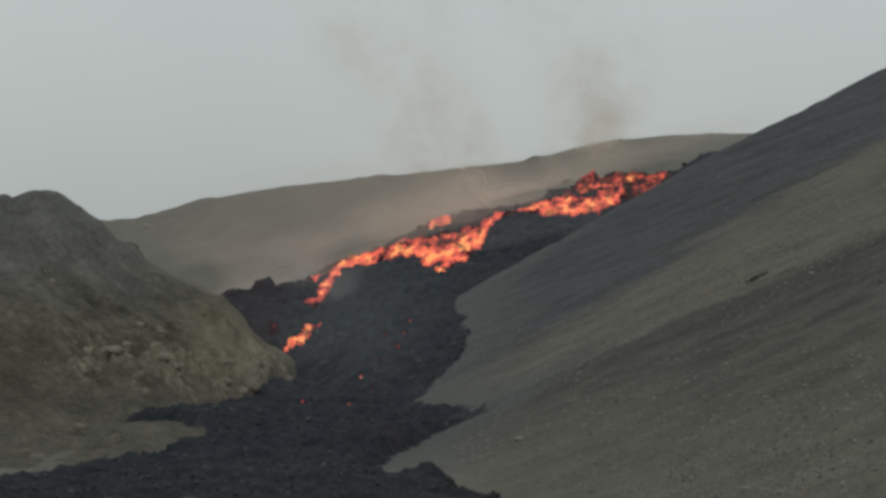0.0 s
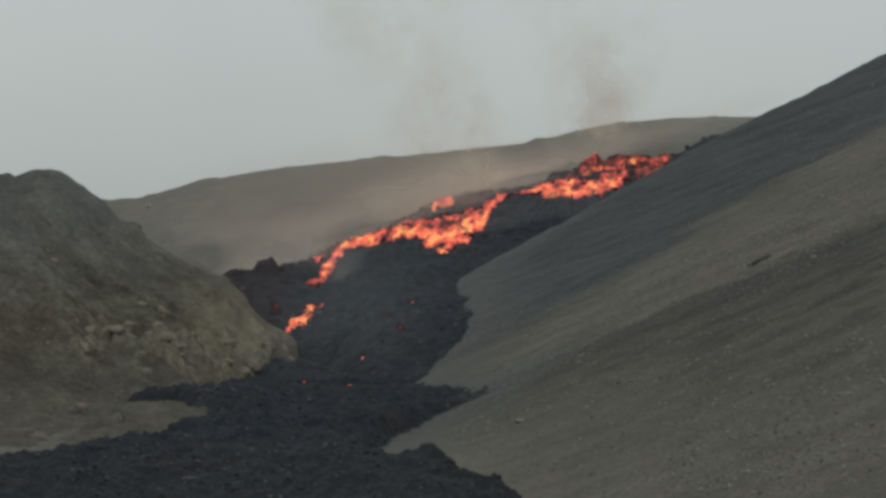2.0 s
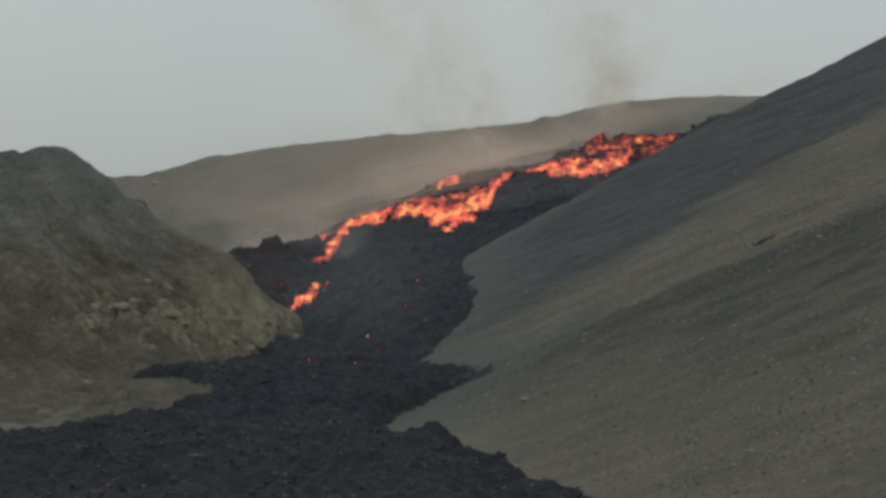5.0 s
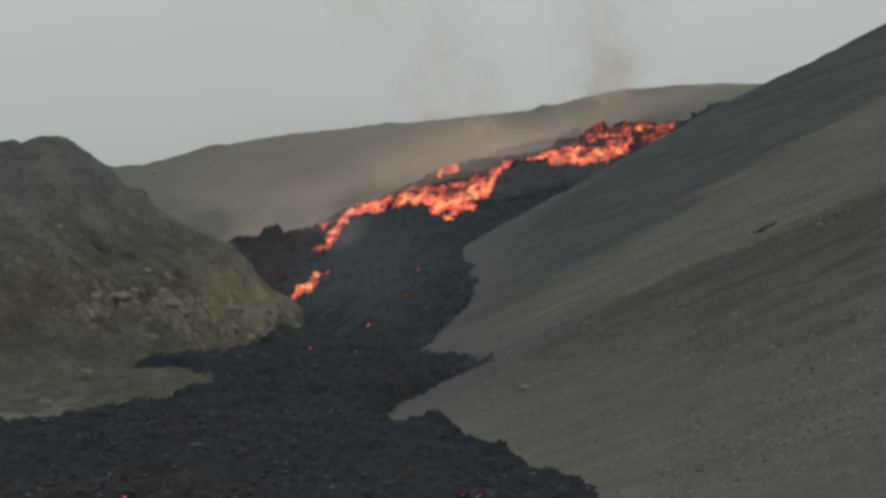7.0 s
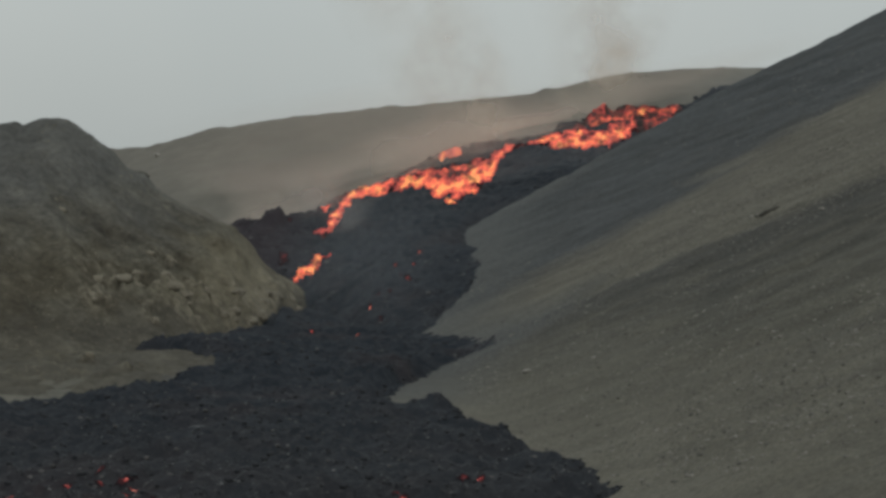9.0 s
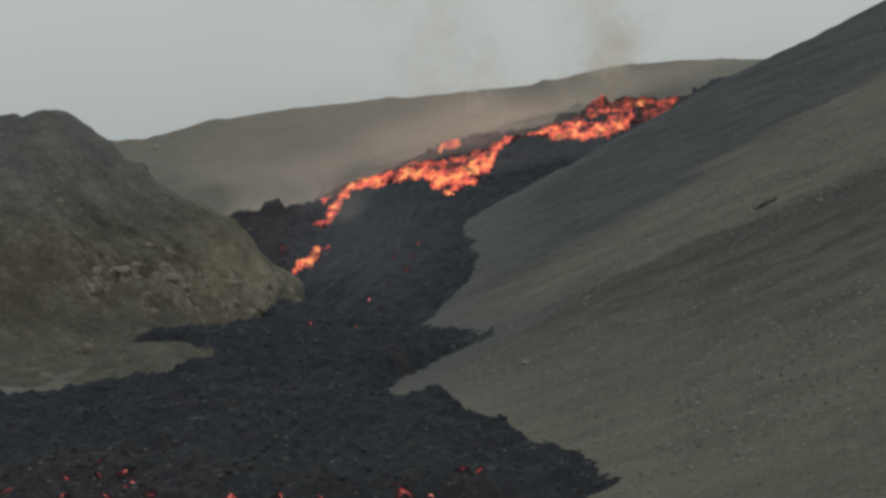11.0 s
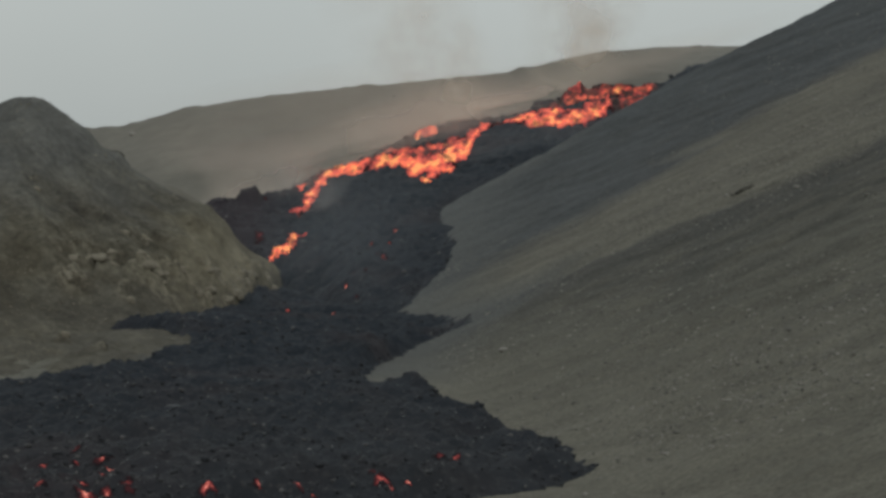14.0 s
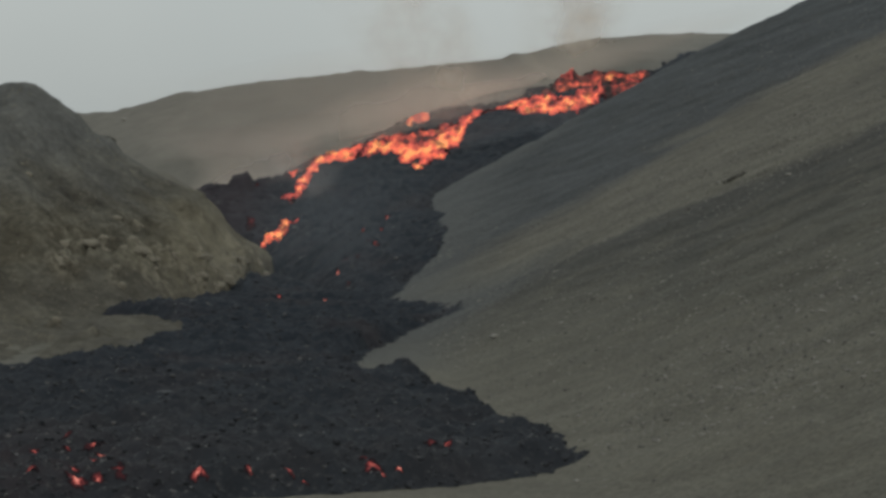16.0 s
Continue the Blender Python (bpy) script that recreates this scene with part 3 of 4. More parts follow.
def crags(x, y):
    """The crag by the hillside, the small one past it and the block at the western lip."""
    z = (2.2 + 0.9 * fbm(x, y, 3, 3, 0.6)) * np.exp(-(np.abs((x + 1.6) / 4.6) ** 3 + np.abs((y - 371) / 6) ** 3))
    z = z + 2.1 * np.exp(-(np.abs((x - 9.4) / 2.0) ** 3 + np.abs((y - 332) / 4) ** 3))
    # broken crust heaped up along the crest of the upper stream
    z = z + 2.9 * np.exp(-np.abs((x - 45) / 5.0) ** 4 - np.abs((y - 823) / 7) ** 3) + 4.4 * np.exp(-np.abs((x - 57.0) / 5.5) ** 4 - np.abs((y - 828) / 8) ** 3)
    z = z + 1.8 * np.exp(-np.abs((x - 104) / 9) ** 4 - np.abs((y - 828) / 8) ** 3)
    z = z + 1.6 * np.exp(-((x + 1) / 4.5) ** 2 - ((y - 822) / 9) ** 2)
    # lava banked up against the nose of the knoll
    z = z + 4.4 * np.exp(-((x + 49.4) / 4.0) ** 2 - ((y - 600) / 19) ** 2)
    z = z + 2.6 * np.exp(-((x + 44.6) / 3.2) ** 2 - ((y - 625) / 9) ** 2)
    return z + (4.6 + 0.8 * fbm(x, y, 3, 2)) * np.exp(-(np.abs((x + 62) / 3.4) ** 5 + np.abs((y - 722) / 8) ** 5))


def flow_edge(x, y):
    return inside_distance(x, y, FLOW) + 0.9 * fbm(x, y, 9, 3) + 0.75 * fbm(x, y, 2.4, 3, 0.6)


def flow_height(x, y, edge=None):
    edge = flow_edge(x, y) if edge is None else edge
    base = terrain_height(x, y)
    up = np.clip(edge / 4.5, 0, 1) ** 0.6
    rough = crags(x, y) + 0.9 * fbm(x, y, 22, 3) + 0.95 * (fbm(x, y, 7, 3, 0.55, True) - 0.6) + 0.62 * fbm(x, y, 1.8, 2, 0.6)
    top = flow_surface(x, y)
    lean = np.maximum(np.minimum(top, base + 1.0 + 0.45 * edge), base + 0.5)
    share = np.clip((x + 26) / 16, 0, 1) * np.clip((705 - y) / 50, 0, 1)
    share = np.where(y < 560, 1.0, share)
    top = top + (lean - top) * share
    rough = np.where((y < 670) & (edge > 0), np.maximum(rough, base - top + 0.35), rough)
    return np.where(top + rough > base, base - 0.5 + (top - base + 0.5 + rough) * up, top + rough - 0.5)


# ---- building blocks ----
def smooth(me):
    me.polygons.foreach_set("use_smooth", [True] * len(me.polygons))


def cells_of(k):
    return k[:-1, :-1] & k[1:, :-1] & k[:-1, 1:] & k[1:, 1:]


def sheet(name, xs, ys, height, material, keep=None):
    """A surface over a plan grid; keep: which cells are built."""
    gx, gy = np.meshgrid(xs, ys)
    z = height(gx, gy)
    nx, ny = len(xs), len(ys)
    i = (np.arange(ny - 1)[:, None] * nx + np.arange(nx - 1)[None, :])
    quads = np.stack([i, i + 1, i + nx + 1, i + nx], -1)
    if keep is not None:
        k = keep(gx, gy)
        quads = quads[k if k.shape == (ny - 1, nx - 1) else cells_of(k)]
    quads = quads.reshape(-1, 4)
    used, inverse = np.unique(quads, return_inverse=True)
    verts = np.stack([gx.ravel(), gy.ravel(), z.ravel()], -1)[used]
    return mesh_object(name, verts, inverse.reshape(-1, 4), material)


def mesh_object(name, verts, faces, material, is_smooth=True):
    me = bpy.data.meshes.new(name)
    n = faces.shape[1]
    me.vertices.add(len(verts))
    me.vertices.foreach_set("co", np.asarray(verts, np.float32).ravel())
    me.loops.add(faces.size)
    me.loops.foreach_set("vertex_index", faces.astype(np.int32).ravel())
    me.polygons.add(len(faces))
    me.polygons.foreach_set("loop_start", np.arange(0, faces.size, n, dtype=np.int32))
    me.update(calc_edges=True)
    me.validate()
    if is_smooth:
        smooth(me)
    me.materials.append(material)
    return new(name, me)


def under(child, parent, label=""):
    child.parent = parent
    return tagged(child, label) if label else child


def spaced(*runs):
    """Grid lines: runs of (from, to, step)."""
    return np.unique(np.round(np.concatenate([np.arange(a, b + s * 0.5, s) for a, b, s in runs]), 3))


# ---- the land ----
ground = sheet("ground", spaced((-4600, -400, 300), (-400, 400, 8), (400, 4600, 300)), spaced((-2600, -200, 240), (-200, 520, 6), (520, 900, 38), (900, 4900, 400)), valley_height, SCREE)
tagged(ground, "grey-brown gravel floor of a bare valley", "ground", kind="structure")
hillside = sheet("hillside", spaced((-30, 190, 1.3), (190, 420, 10)), spaced((40, 190, 6), (190, 720, 1.7), (720, 900, 12)), hillside_height, SCREE)


def give(ob, name, value):
    """Store a value for every vertex, worked out from its place in plan."""
    co = np.empty(len(ob.data.vertices) * 3, np.float32)
    ob.data.vertices.foreach_get("co", co)
    ob.data.attributes.new(name, "FLOAT", "POINT").data.foreach_set("value", value(co[0::3].astype(float), co[1::3].astype(float)).astype(np.float32))


def flow_margin(x, y):
    off = np.maximum(-inside_distance(x, y, FLOW), 0) + 5 * fbm(x, y, 25, 3)
    return np.clip(1.1 - off / 24, 0, 1) * eased((y - 385) / 40) * eased((72 - x) / 30)


give(ground, "margin", flow_margin)
give(hillside, "margin", flow_margin)
tagged(hillside, "long grey-brown scree slope ending in a spur", "hillside", kind="structure")
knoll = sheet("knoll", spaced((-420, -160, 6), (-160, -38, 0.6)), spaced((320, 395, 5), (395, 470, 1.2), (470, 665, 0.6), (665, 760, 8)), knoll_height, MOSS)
give(knoll, "bare", bedrock)
give(knoll, "margin", lambda x, y: np.clip(1.2 - np.maximum(-inside_distance(x, y, FLOW), 0) / 4.5, 0, 1) * np.clip(0.5 + 2.2 * fbm(x, 0.5 * y, 9, 3), 0, 1) * np.clip((505 - y) / 20, 0, 1))
tagged(knoll, "olive-brown tuff knoll with thin moss", "hill", kind="structure")
ridge = sheet("far_ridge", spaced((-700, -260, 8), (-260, 300, 2), (300, 700, 8)), spaced((640, 1325, 6), (1325, 1370, 2.5), (1370, 1800, 25)), ridge_height, RIDGE)
tagged(ridge, "long brown mountain ridge behind the lava, hazy with smoke", "ridge", kind="structure")

# ---- the lava flow ----
lava_flow = tagged(new("lava_flow"), "black clinkery lava flow with glowing streams pouring into a valley", "lava flow")
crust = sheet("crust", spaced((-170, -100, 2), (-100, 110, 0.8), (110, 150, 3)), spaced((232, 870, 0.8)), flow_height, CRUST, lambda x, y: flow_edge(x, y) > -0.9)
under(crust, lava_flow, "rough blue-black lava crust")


# glowing streams in plan: x, y and half-width in metres; streams run out further along the fall line than across it
LIP_STREAM = ((-46, 704, 1.6), (-42, 711, 2.2), (-41.3, 734, 2.2), (-39, 758, 2.5), (-34.5, 777, 3.0), (-27, 766, 2.6), (-18.7, 762, 2.9), (-10, 757, 3.0))
PLUNGE = ((-10, 758, 3.0), (-4.6, 740, 4.4), (0, 733, 5.6), (4.5, 738, 5.6), (10, 756, 5.0), (14.2, 782, 3.4), (19.2, 800, 2.5), (25.5, 804, 1.4), (30, 801, 1.3))
BREAKUP = ((-13, 774, 2.4), (-5, 768, 3.8), (3, 766, 4.4), (8, 776, 3.4))
CREST_CRUST = ((57, 826, 2.0), (62, 829, 2.8), (69, 832, 4.0), (78, 829, 4.0), (88, 822, 2.4))
UPPER_STREAM = ((31.5, 795, 1.8), (35, 799, 4.2), (41.5, 790, 5.2), (48.4, 781, 5.2), (54.9, 771, 4.8), (60.5, 778, 4.8), (65.5, 784, 3.8))
CRUSTED_STREAM = ((49, 816, 2.4), (57, 818, 4.2), (66, 808, 5.0), (72.5, 796, 5.0), (79, 800, 4.6), (84, 803, 2.6))
RIM_STREAM = ((-50, 738, 1.0), (-44, 752, 1.6), (-36, 778, 1.8), (-26, 786, 1.8), (-14, 792, 1.8), (-4, 790, 1.6))
WEST_SPILL = ((-49.4, 654, 1.0), (-46.8, 661, 1.9), (-44.6, 669, 1.8), (-42.5, 676, 1.0), (-39.8, 672, 0.9))
FACE_POCKETS = ((-55, 676, 1.1), (-57.7, 688, 0.8), (-52, 738, 0.8), (-57, 728, 0.6), (-13.3, 620, 0.8), (-22, 611, 0.42), (-23.7, 603, 0.42), (-20.4, 591, 0.4),
                (-18.2, 610, 0.45), (-17.3, 630, 0.4), (-10.1, 645, 0.6), (-37, 549, 0.6), (-24.8, 545, 0.4), (-15.4, 622, 0.4), (-11.8, 632, 0.35))
FRONT_POCKETS = ((-49.4, 267.3, 0.5), (-45.2, 268.3, 0.45), (-41.5, 264.8, 1.3), (-39.9, 261.8, 0.5), (-46.5, 249.8, 0.6), (-42, 253.3, 0.4), (-41.2, 250.8, 0.9), (-38.7, 251.2, 0.45),
                 (-36.6, 254.5, 0.4), (-36.2, 252.6, 0.5), (-35.8, 251, 0.4), (-26.9, 253, 0.6), (-26, 253, 0.4), (-20.7, 255.8, 0.45), (-15.8, 257.8, 0.55), (-14.1, 257.9, 0.35),
                 (-5.5, 261.8, 1.05), (-6.9, 265.3, 0.4), (-4.6, 261.4, 0.45), (3.7, 279.2, 0.75), (1.8, 278.2, 0.45), (-55.5, 258, 1.2), (-54, 256.5, 0.7), (-46.4, 275, 0.45),
                 (-43, 259, 0.35), (-40.2, 257, 0.3), (-2.4, 262.5, 0.3))


def stream_depth(x, y, line, fall, lumps):
    best = np.full(x.shape, -99.0)
    pairs = list(zip(line[:-1], line[1:])) or [(line[0], line[0])]
    for (ax, ay, ar), (bx, by, br) in pairs:
        dx, dy = bx - ax, (by - ay) * fall
        t = np.clip(((x - ax) * dx + (y - ay) * fall * dy) / max(dx * dx + dy * dy, 1e-6), 0, 1)
        best = np.maximum(best, ar + (br - ar) * t - np.hypot(x - ax - t * dx, (y - ay) * fall - t * dy))
    ragged = fbm(x, y * fall * 1.4, lumps, 4, 0.65)
    return best + (0.9 if len(line) > 1 else 0.35) * ragged * min(1.2, max(p[2] for p in line))


def stream(name, line, material, label, step=0.5, fall=0.28, lumps=2.6):
    r = 1.6 * max(p[2] for p in line) + 0.6
    xs = np.arange(min(p[0] for p in line) - r, max(p[0] for p in line) + r, step)
    ys = np.arange(min(p[1] for p in line) - r / fall, max(p[1] for p in line) + r / fall, step)

    def height(x, y):
        swell = np.clip(stream_depth(x, y, line, fall, lumps), -0.3, 1.2)
        return flow_height(x, y) + 0.12 + (0.30 if len(line) > 1 else 0.06) * swell + (0.30 if len(line) > 1 else 0.10) * fbm(x, y, 1.6, 2)

    def one_piece(x, y):
        """The cells that hang together with the middle of the line."""
        wet = cells_of(stream_depth(x, y, line, fall, lumps) > 0)
        mx, my, mr = line[len(line) // 2]
        far = np.where(wet, np.hypot(x - mx, (y - my) * fall)[:-1, :-1], 1e9)
        got = far <= far.min()
        for _ in range(900):
            more = got.copy()
            more[1:] |= got[:-1]
            more[:-1] |= got[1:]
            more[:, 1:] |= got[:, :-1]
            more[:, :-1] |= got[:, 1:]
            more &= wet
            if (more == got).all():
                break
            got = more
        return got
    ob = under(sheet(name, xs, ys, height, material, one_piece), lava_flow, label)
    give(ob, "inner", lambda x, y: np.clip(stream_depth(x, y, line, fall, lumps) / ((0.45 if len(line) > 1 else 1.25) * max(p[2] for p in line)), 0, 1.2))
    return ob


stream("molten_stream", LIP_STREAM, MOLTEN, "glowing orange stream along the lip")
stream("molten_fall", PLUNGE, HOTTEST, "yellow-orange lava pouring over the brink")
stream("molten_drip", ((0.5, 732, 2.8), (0.3, 721, 2.6), (-1, 713, 1.5)), HOTTEST, "orange tongue hanging below the fall")
stream("molten_stream", BREAKUP, CRUSTED, "dull red lava breaking up behind the fall")
stream("molten_stream", UPPER_STREAM, MOLTEN, "bright orange upper stream")
stream("molten_stream", CRUSTED_STREAM, CRUSTED, "red stream half covered with dark crust")
stream("molten_stream", CREST_CRUST, DULL, "red cracks through dark crust at the crest")
stream("molten_stream", RIM_STREAM, CRUSTED, "dull red crust breaking up at the rim")
stream("molten_mound", ((-4.2, 818, 2.2), (1.2, 820, 2.2)), MOLTEN, "orange lava welling up at the rim")
stream("molten_stream", WEST_SPILL, MOLTEN, "small orange spill", 0.4, 0.4, 2.0)
# each pocket is widened to hold its painted halo
for spot in FACE_POCKETS:
    stream("molten_pocket", ((spot[0], spot[1], 0.20 + 1.3 * spot[2]),), FACE_GLOW, "glowing red gap in the crust", 0.22, 0.45, 1.2)
for px, py, pr in FRONT_POCKETS:
    stream("molten_pocket", ((px, py, 0.40 + 1.15 * pr),), POCKET, "glowing red gap in the crust", 0.11, 1.7, 0.7)


# ---- loose rock ----
def rock_shapes(count, detail, seed, bite=0.97):
    """Angular stones of about one metre, rounder with a lesser bite: vertices and triangles."""
    rnd, shapes = random.Random(seed), []
    for _ in range(count):
        bm = bmesh.new()
        bmesh.ops.create_icosphere(bm, subdivisions=detail, radius=0.5)
        axes = [Vector((rnd.gauss(0, 1), rnd.gauss(0, 1), rnd.gauss(0, 1))).normalized() for _ in range(7)]
        cuts = [rnd.uniform(0.28, 0.45) for _ in axes]
        off = Vector((rnd.uniform(0, 50), rnd.uniform(0, 50), rnd.uniform(0, 50)))
        for v in bm.verts:
            v.co *= 1 + 0.35 * noise.noise(v.co * 2.2 + off) + (0.97 - bite) * 0.5 * noise.noise(v.co * 6 + off)
            for ax, cut in zip(axes, cuts):
                over = v.co.dot(ax) - cut
                if over > 0:
                    v.co -= ax * over * bite
        bm.verts.ensure_lookup_table()
        shapes.append((np.array([v.co[:] for v in bm.verts]), np.array([[v.index for v in f.verts] for f in bm.faces])))
        bm.free()
    return shapes


SMALL_ROCKS, LARGE_ROCKS, WORN_ROCKS = rock_shapes(8, 1, 3), rock_shapes(8, 3, 5), rock_shapes(8, 3, 9, 0.62)


def turned_rock(verts, size, rnd, flat=0.75):
    q = Euler((rnd.uniform(0, 6.3), rnd.uniform(0, 6.3), rnd.uniform(0, 6.3))).to_matrix()
    v = verts @ np.array(q).T
    return v * np.array([size * rnd.uniform(0.8, 1.4), size * rnd.uniform(0.7, 1.2), size * flat * rnd.uniform(0.7, 1.2)])


def strewn(name, places, material, seed):
    """Many small stones as one mesh; places: x, y, z, size."""
    rnd, vs, fs, n = random.Random(seed), [], [], 0
    for x, y, z, size in places:
        v, f = rnd.choice(SMALL_ROCKS)
        vs.append(turned_rock(v, size, rnd) + (x, y, z))
        fs.append(f + n)
        n += len(v)
    return mesh_object(name, np.concatenate(vs), np.concatenate(fs), material, False)


def single_rock(name, x, y, z, size, material, seed, sink=0.15, stretch=(1, 1, 1), shapes=LARGE_ROCKS):
    rnd = random.Random(seed)
    v, f = rnd.choice(shapes)
    v = turned_rock(v, size, rnd) * stretch
    v = v - (0, 0, v[:, 2].min() + sink * size)
    ob = mesh_object(name, v, f, material, shapes is not SMALL_ROCKS)
    ob.location = (x, y, z)
    return ob


def at(height, x, y):
    return float(height(np.array([[x]], float), np.array([[y]], float))[0, 0])


# clinker lying on the crust: the nearer blocks one by one, the rest as rubble
rs = np.random.RandomState(11)
bx, by = rs.uniform(-62, 24, 900), rs.uniform(246, 345, 900)
ok = (flow_edge(bx, by) > 0.3) & (np.abs(bx) < by * 0.225)
bx, by = bx[ok][:290], by[ok][:290]
bz = flow_height(bx, by)
for k, (x, y, z) in enumerate(zip(bx, by, bz)):
    under(single_rock("clinker_block", x, y, z, 0.45 + 1.0 * rs.rand() ** 2.5, CLINKER, 900 + k, 0.25, shapes=SMALL_ROCKS), lava_flow)

rx, ry = rs.uniform(-100, 100, 90000), 240 + 620 * rs.rand(90000) ** 1.3
e = flow_edge(rx, ry)
ok = (e > -0.2) & (np.abs(rx) < ry * 0.235)
rx, ry, e = rx[ok], ry[ok], e[ok]
keep = (rs.rand(len(rx)) < np.where(e < 2.5, 1.0, 0.55) * np.where((ry > 520) & (e > 4), 0.4, 1.0))
rx, ry = rx[keep][:22000], ry[keep][:22000]
rz = flow_height(rx, ry)
visible = (ry < 690) | (rz > terrain_height(rx, ry) - 0.2)
sizes = (0.35 + 1.0 * rs.rand(len(rx)) ** 3) * np.clip(ry / 420, 0.8, 1.3)
rubble = strewn("clinker_rubble", list(zip(rx[visible], ry[visible], rz[visible] - 0.10 * sizes[visible], sizes[visible])), CLINKER, 21)
tagged(under(rubble, lava_flow, "loose black clinker"), kind="stuff")

# lone pale rocks on the far ridge
for k, (x, y, size) in enumerate(((-170.7, 1203, 3.6), (111, 1252, 3.4), (116, 1255, 2.6), (127, 1262, 2.2), (-20, 1190, 2.2))):
    rock = single_rock("boulder", x, y, at(ridge_height, x, y), size, STONE, 610 + k, 0.25, (1.3, 1.0, 0.8))
    tagged(rock, "pale boulder high on the far brown ridge", "boulder", "boulders on the ridge")

# small ash-grey scraps on the youngest crust at the toe
sx, sy = rs.uniform(-62, 27, 16000), 246 + 150 * rs.rand(16000) ** 1.4
ok = (flow_edge(sx, sy) > 0.2) & (np.abs(sx) < sy * 0.23) & (rs.rand(16000) < np.clip(0.5 + 0.9 * fbm(sx, 0.5 * sy, 9, 3), 0.05, 1))
sx, sy = sx[ok], sy[ok]
scraps = strewn("clinker_grit", list(zip(sx, sy, flow_height(sx, sy) + 0.02, 0.14 + 0.42 * rs.rand(len(sx)) ** 3)), SCRAP, 23)
tagged(under(scraps, lava_flow, "ash-grey scraps of clinker"), kind="stuff")

# broken rim of cooled slabs along the upper edge of the flow
for k, (x, y) in enumerate(((-18, 806), (-14, 812), (-9, 822), (-4, 828), (4, 838), (9, 842), (18, 830), (23, 828), (31, 824), (36, 825), (41, 826), (48, 822), (51, 823), (54, 824), (57, 826),
                            (61, 836), (68, 840), (77, 838), (88, 834), (92, 831), (96, 830), (104, 826), (83, 834), (64, 838), (73, 838), (-26, 800), (-34, 790), (-43, 770), (-49, 756), (-66, 726), (-58, 728))):
    size = 0.9 + 1.3 * random.Random(k).random()
    under(single_rock("rim_slab", x, y, at(flow_height, x, y), size, CLINKER, 40 + k, 0.2), lava_flow, "upturned dark slab")
# blocks tumbled along the lobe's edge
ex, ey = rs.uniform(-16, 27, 4000), rs.uniform(255, 420, 4000)
ee = flow_edge(ex, ey)
ok = (ee > 0.4) & (ee < 2.2) & (ex < 23)
crag_blocks = [(-4.6, 370), (-3.6, 372), (-2.6, 371), (-1.6, 369), (-0.6, 366), (8.8, 332), (9.7, 331), (10.8, 330)]
for k, (x, y) in enumerate(crag_blocks + list(zip(ex[ok], ey[ok]))[:110]):
    under(single_rock("edge_block", x, y, at(flow_height, x, y), (1.3 if k < len(crag_blocks) else 0.5) + 0.9 * rs.rand() ** 2, CLINKER, 1300 + k, 0.3, shapes=SMALL_ROCKS), lava_flow)
dark_block = single_rock("lava_block", -41, 337, at(flow_height, -41, 337) + 0.2, 2.3, SCRAP, 5, 0.12, (1.5, 0.8, 0.7))
tagged(dark_block, "flat ash-grey block lying on the lava crust", "rock")

# stones on the hillside
hx, hy = rs.uniform(-10, 150, 90000), 200 + 460 * rs.rand(90000) ** 1.5
ok = (hx < hy * 0.24) & (hillside_height(hx, hy) > 0.2) & (flow_edge(hx, hy) < -0.8)
hx, hy = hx[ok], hy[ok]
clump = fbm(hx, hy, 40, 3)
near = rs.rand(len(hx)) < np.clip(0.30 + 0.5 * clump, 0.05, 0.9) * np.where(0.625 * hx + 0.78 * hy > 465, 0.25, 1.0)
# the fan at the foot of the slope is swept almost clean
near &= (hy > 317 - 1.64 * hx) | (rs.rand(len(hx)) < 0.12)
hx, hy = hx[near][:13000], hy[near][:13000]
hz = np.maximum(hillside_height(hx, hy), valley_height(hx, hy))
gx, gy = rs.normal(46, 18, 1300), rs.normal(298, 38, 1300)
ok = (gx < gy * 0.235) & (flow_edge(gx, gy) < -1) & (gy > 317 - 1.64 * gx)
gx, gy = gx[ok], gy[ok]
hx, hy = np.concatenate([hx, gx]), np.concatenate([hy, gy])
hz = np.concatenate([hz, np.maximum(hillside_height(gx, gy), valley_height(gx, gy))])
hs = np.concatenate([0.20 + 0.62 * rs.rand(len(hx) - len(gx)) ** 3.5, 0.28 + 0.6 * rs.rand(len(gx)) ** 2])
stones = strewn("scattered_stones", list(zip(hx, hy, hz, hs)), STONE, 31)
tagged(stones, "grey stones strewn over the scree slope", "stones", kind="stuff")

BOULDERS = ((15.1, 414.2, 1.5), (20.4, 265, 0.8), (40.7, 279.5, 0.9), (33, 300, 0.7), (46, 268, 0.6), (52, 330, 0.8), (61, 352, 0.9), (30, 352, 0.6),
            (45, 420, 0.9), (58, 402, 0.8), (76, 430, 1.1), (38, 262, 0.5), (29, 284, 0.5), (24, 322, 0.6), (55, 300, 0.7), (48, 350, 0.7), (80, 380, 0.9), (90, 500, 1.2),
            (60, 520, 1.1), (100, 540, 1.3), (36, 470, 0.9), (27, 395, 0.7), (66, 330, 0.7), (41, 318, 0.55))
for k, (x, y, size) in enumerate(BOULDERS):
    rock = single_rock("boulder", x, y, max(at(hillside_height, x, y), at(valley_height, x, y)), size, STONE, 200 + k, 0.2, (1.2, 1, 0.8))
    tagged(rock, "pale grey boulder lying on the scree slope", "boulder", "boulders on the slope")
lx = np.linspace(-2.4, 2.4, 18)
lr = np.random.RandomState(8)
ledge_places = [(68.3 + u + 0.3 * lr.rand(), 455 + 1.1 * lr.randn(), at(hillside_height, 68.3 + u, 455) + 0.1, 0.6 + 1.2 * lr.rand() * (1.15 - abs(u) / 2.6)) for u in lx]
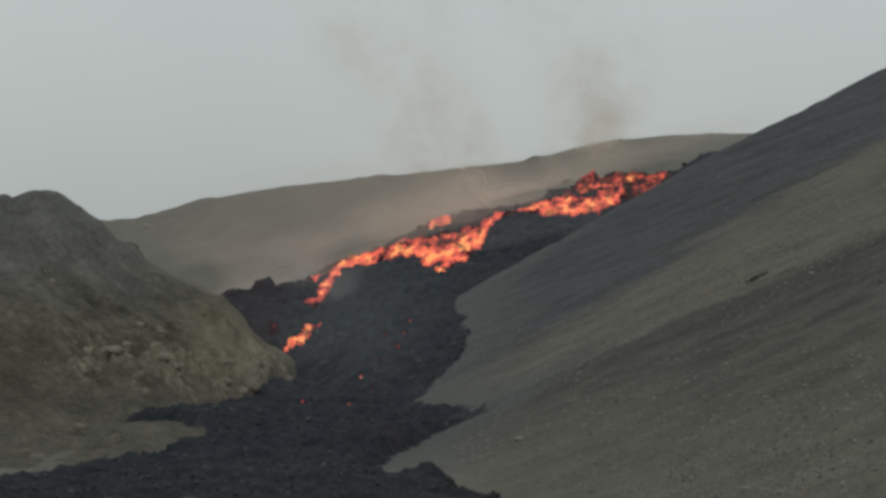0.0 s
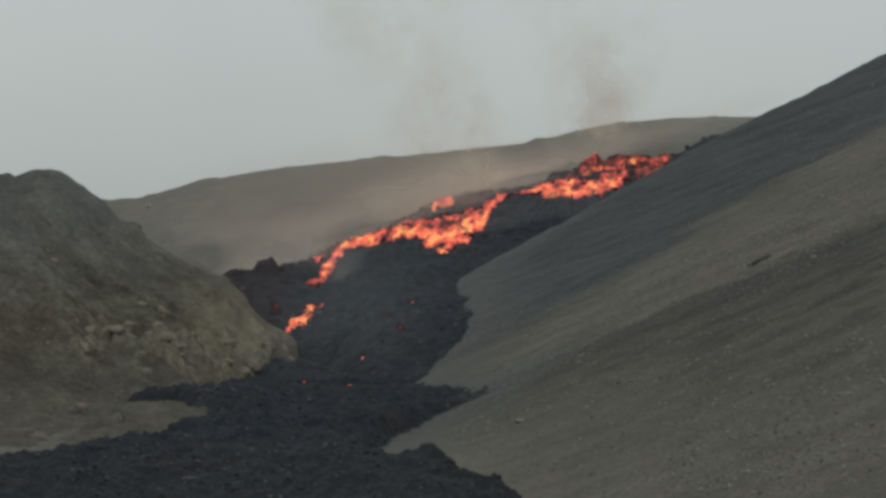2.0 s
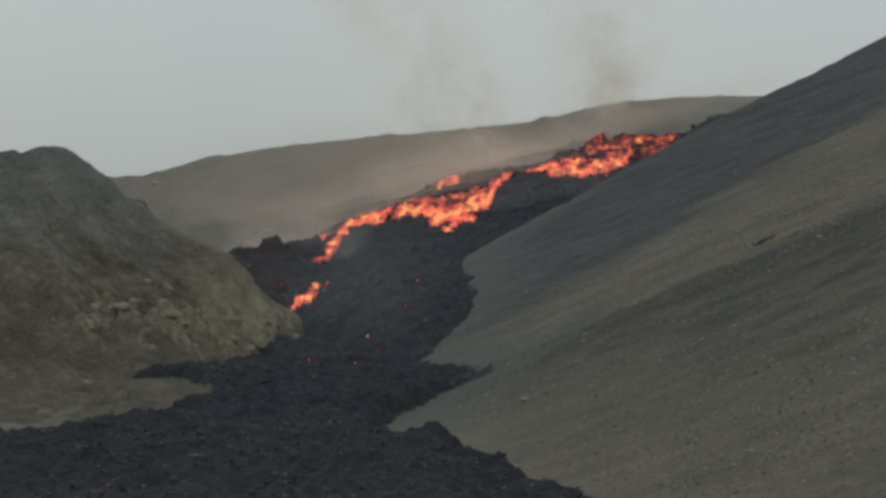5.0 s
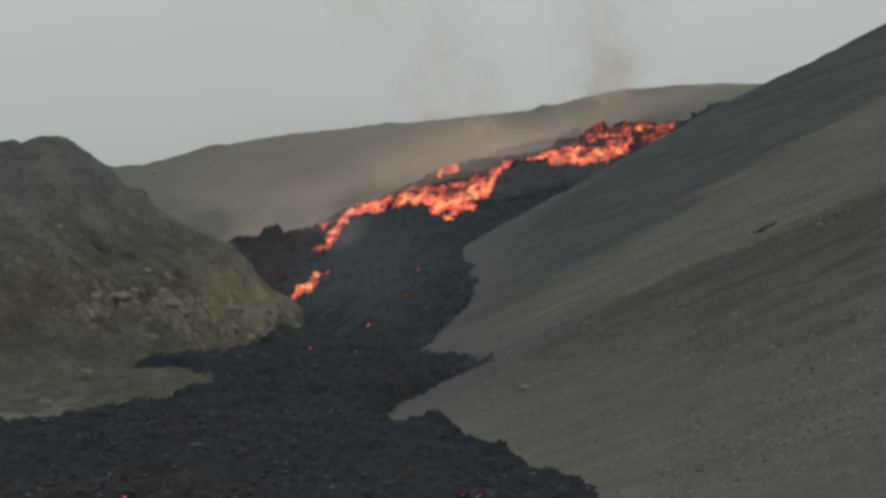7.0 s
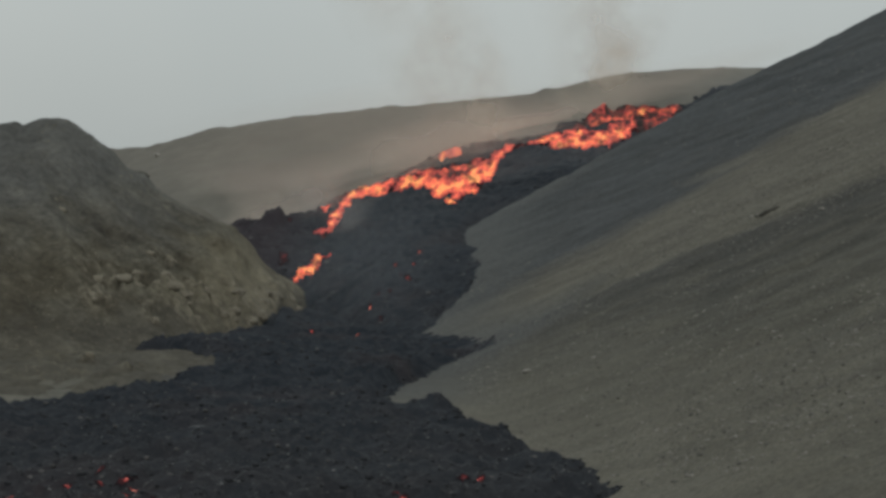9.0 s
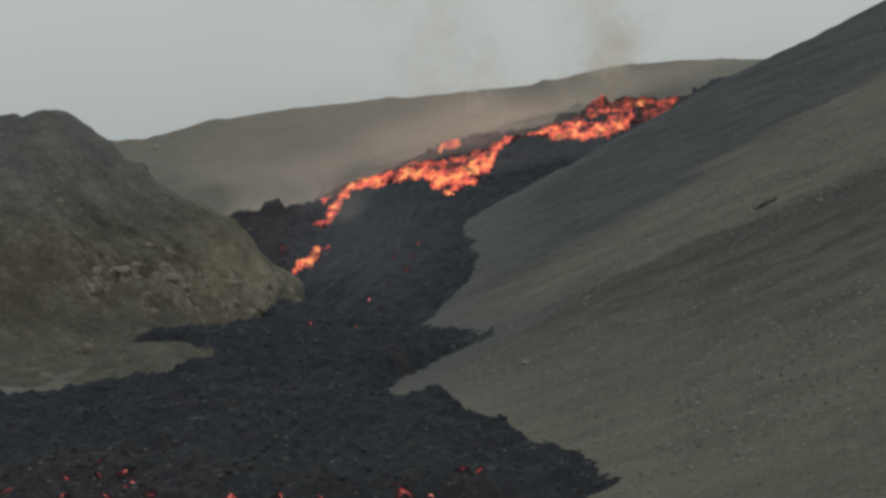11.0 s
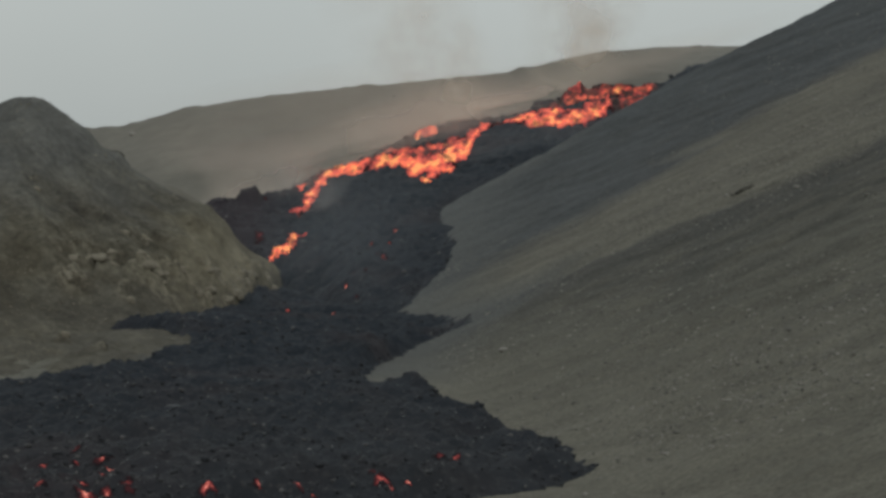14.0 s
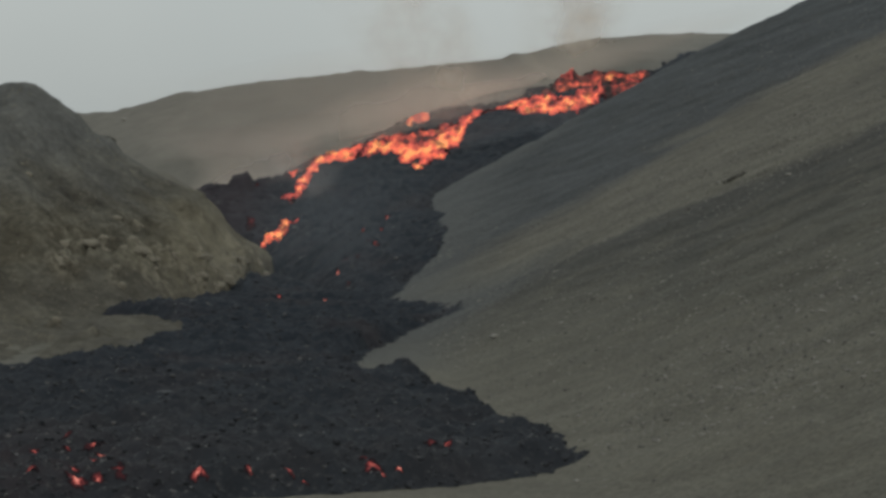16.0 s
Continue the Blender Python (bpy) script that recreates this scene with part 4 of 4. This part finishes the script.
ledge = new("rock_ledge")
for k, (x, y, z, size) in enumerate(ledge_places):
    under(single_rock("block", x, y, z, size, DARK_TUFF, 770 + k, 0.3, shapes=SMALL_ROCKS), ledge)
small_dark = single_rock("boulder", 12.5, 512, at(hillside_height, 12.5, 512), 1.0, DARK_ROCK, 78, 0.2)
tagged(small_dark, "small dark boulder above the tip of the lava", "boulder")
tagged(ledge, "ragged dark rock ledge breaking through the scree", "rock")

# tuff standing out of the knoll: each outcrop a knot of rounded blocks set into the slope
oc = random.Random(77)
for k, (x, y, size) in enumerate(OUTCROPS):
    outcrop = new("rock_outcrop")
    where = "at the nose of the knoll" if x > -60 else "on the low bench beside the lava" if y < 500 else "on the mossy flank of the knoll"
    tagged(outcrop, "pale tuff blocks " + where, "rock", "outcrops on the knoll")
    for j in range(1 if size < 2.3 else 2):
        dx, dy = oc.gauss(0, 0.50) * size, oc.gauss(0, 0.60) * size
        block = size * oc.uniform(0.85, 1.5)
        under(single_rock("block", x + dx, y + dy, at(knoll_height, x + dx, y + dy), block, TUFF, 300 + 9 * k + j, 0.70, (1.1, 1.0, 1.1), WORN_ROCKS), outcrop)
# dark teeth along the knoll's falling crest
for k, (x, lift, size) in enumerate(((-97.0, 0, 3.4), (-94.8, 0, 2.8))):
    rock = single_rock("crest_rock", x, 640, at(knoll_height, x, 640) + lift, size, DARK_TUFF, 380 + k, 0.60, (1.5, 1.2, 0.9))
    tagged(rock, "dark tuff rock on the crest of the knoll", "rock", "rocks on the crest of the knoll")
kx, ky = rs.uniform(-125, -46, 6000), rs.uniform(440, 640, 6000)
kz = np.maximum(knoll_height(kx, ky), valley_height(kx, ky))
ok = (flow_edge(kx, ky) < -0.8) & (fbm(kx, ky, 18, 3) > 0.1)
tagged(strewn("knoll_stones", list(zip(kx[ok], ky[ok], kz[ok], 0.22 + 0.65 * rs.rand(ok.sum()) ** 3)), TUFF, 51), "pale rubble on the mossy knoll", "stones", kind="stuff")


# ---- smoke drifting up from the streams ----
def drift(name, material, foot, height, widths, lean, wave, parent, seed):
    """One wavering veil of smoke: it stands on foot, widens and leans as it rises."""
    nu, nv = 25, 41
    u, v = np.meshgrid(np.linspace(0, 1, nu), np.linspace(0, 1, nv))
    w = widths[0] + (widths[1] - widths[0]) * v ** 0.8
    x = foot[0] + (u - 0.5) * w + lean * v ** 1.3 + 0.12 * w * np.sin(5 * v + seed)
    y = foot[1] + wave * (np.sin(4.1 * u + 3 * v + seed) + 0.6 * np.sin(9 * u - 4 * v + 2 * seed))
    z = foot[2] + height * v + foot[3] * (u - 0.5)
    i = (np.arange(nv - 1)[:, None] * nu + np.arange(nu - 1)[None, :])
    quads = np.stack([i, i + 1, i + nu + 1, i + nu], -1).reshape(-1, 4)
    ob = mesh_object(name, np.stack([x.ravel(), y.ravel(), z.ravel()], -1), quads, material)
    layer = ob.data.uv_layers.new(name="UVMap")
    layer.data.foreach_set("uv", np.stack([u.ravel(), v.ravel()], -1)[quads.ravel()].astype(np.float32).ravel())
    return under(ob, parent)


column = tagged(new("smoke_column"), "thin brown smoke rising from the molten fall", "smoke", "smoke over the lava")
drift("veil", SMOKE_COLUMN, (13, 862, 52, 8), 120, (34, 96), -52, 3.0, column, 2.2)
column_far = tagged(new("smoke_column"), "faint brown smoke rising from the upper stream", "smoke", "smoke over the lava")
drift("veil", SMOKE_FAINT, (62, 866, 66, 6), 95, (34, 84), -16, 3.0, column_far, 5.2)
haze = tagged(new("smoke_bank"), "brownish smoke lying low before the far ridge", "smoke", "smoke over the lava")
drift("veil", SMOKE_HAZE, (-30, 892, 24, 40), 62, (190, 210), 6, 6.0, haze, 0.4)
drift("veil", SMOKE_HAZE, (25, 940, 34, 55), 60, (230, 250), 10, 6.0, haze, 2.9)
drift("veil", SMOKE_PUFF, (-60, 754, 25, 8), 26, (46, 62), -8, 3.0, haze, 5.2)
drift("veil", SMOKE_RIM, (8, 811, 49, 25), 24, (84, 92), -4, 1.5, haze, 1.1)
fume = tagged(new("fume_bank"), "thin bluish fume hanging over the dark lava face", "smoke", "smoke over the lava")
drift("veil", LIP_SMOKE, (-35, 703, 23, 2), 18, (12, 24), 5, 1.0, fume, 2.2)
drift("veil", LIP_SMOKE, (-52, 735, 29, 3), 15, (16, 26), 6, 1.0, fume, 0.7)
drift("veil", SMOKE_RIM, (-2, 784, 41, 22), 26, (64, 76), 4, 1.2, haze, 3.6)
drift("veil", FUME, (-22, 562, -2, 0), 52, (66, 86), 4, 2.0, fume, 3.3)
drift("veil", FACE_FUME, (30, 735, 34, 30), 30, (86, 92), 0, 1.5, fume, 6.1)
drift("veil", FACE_FUME, (98, 772, 60, 22), 34, (62, 66), 0, 1.5, fume, 4.7)
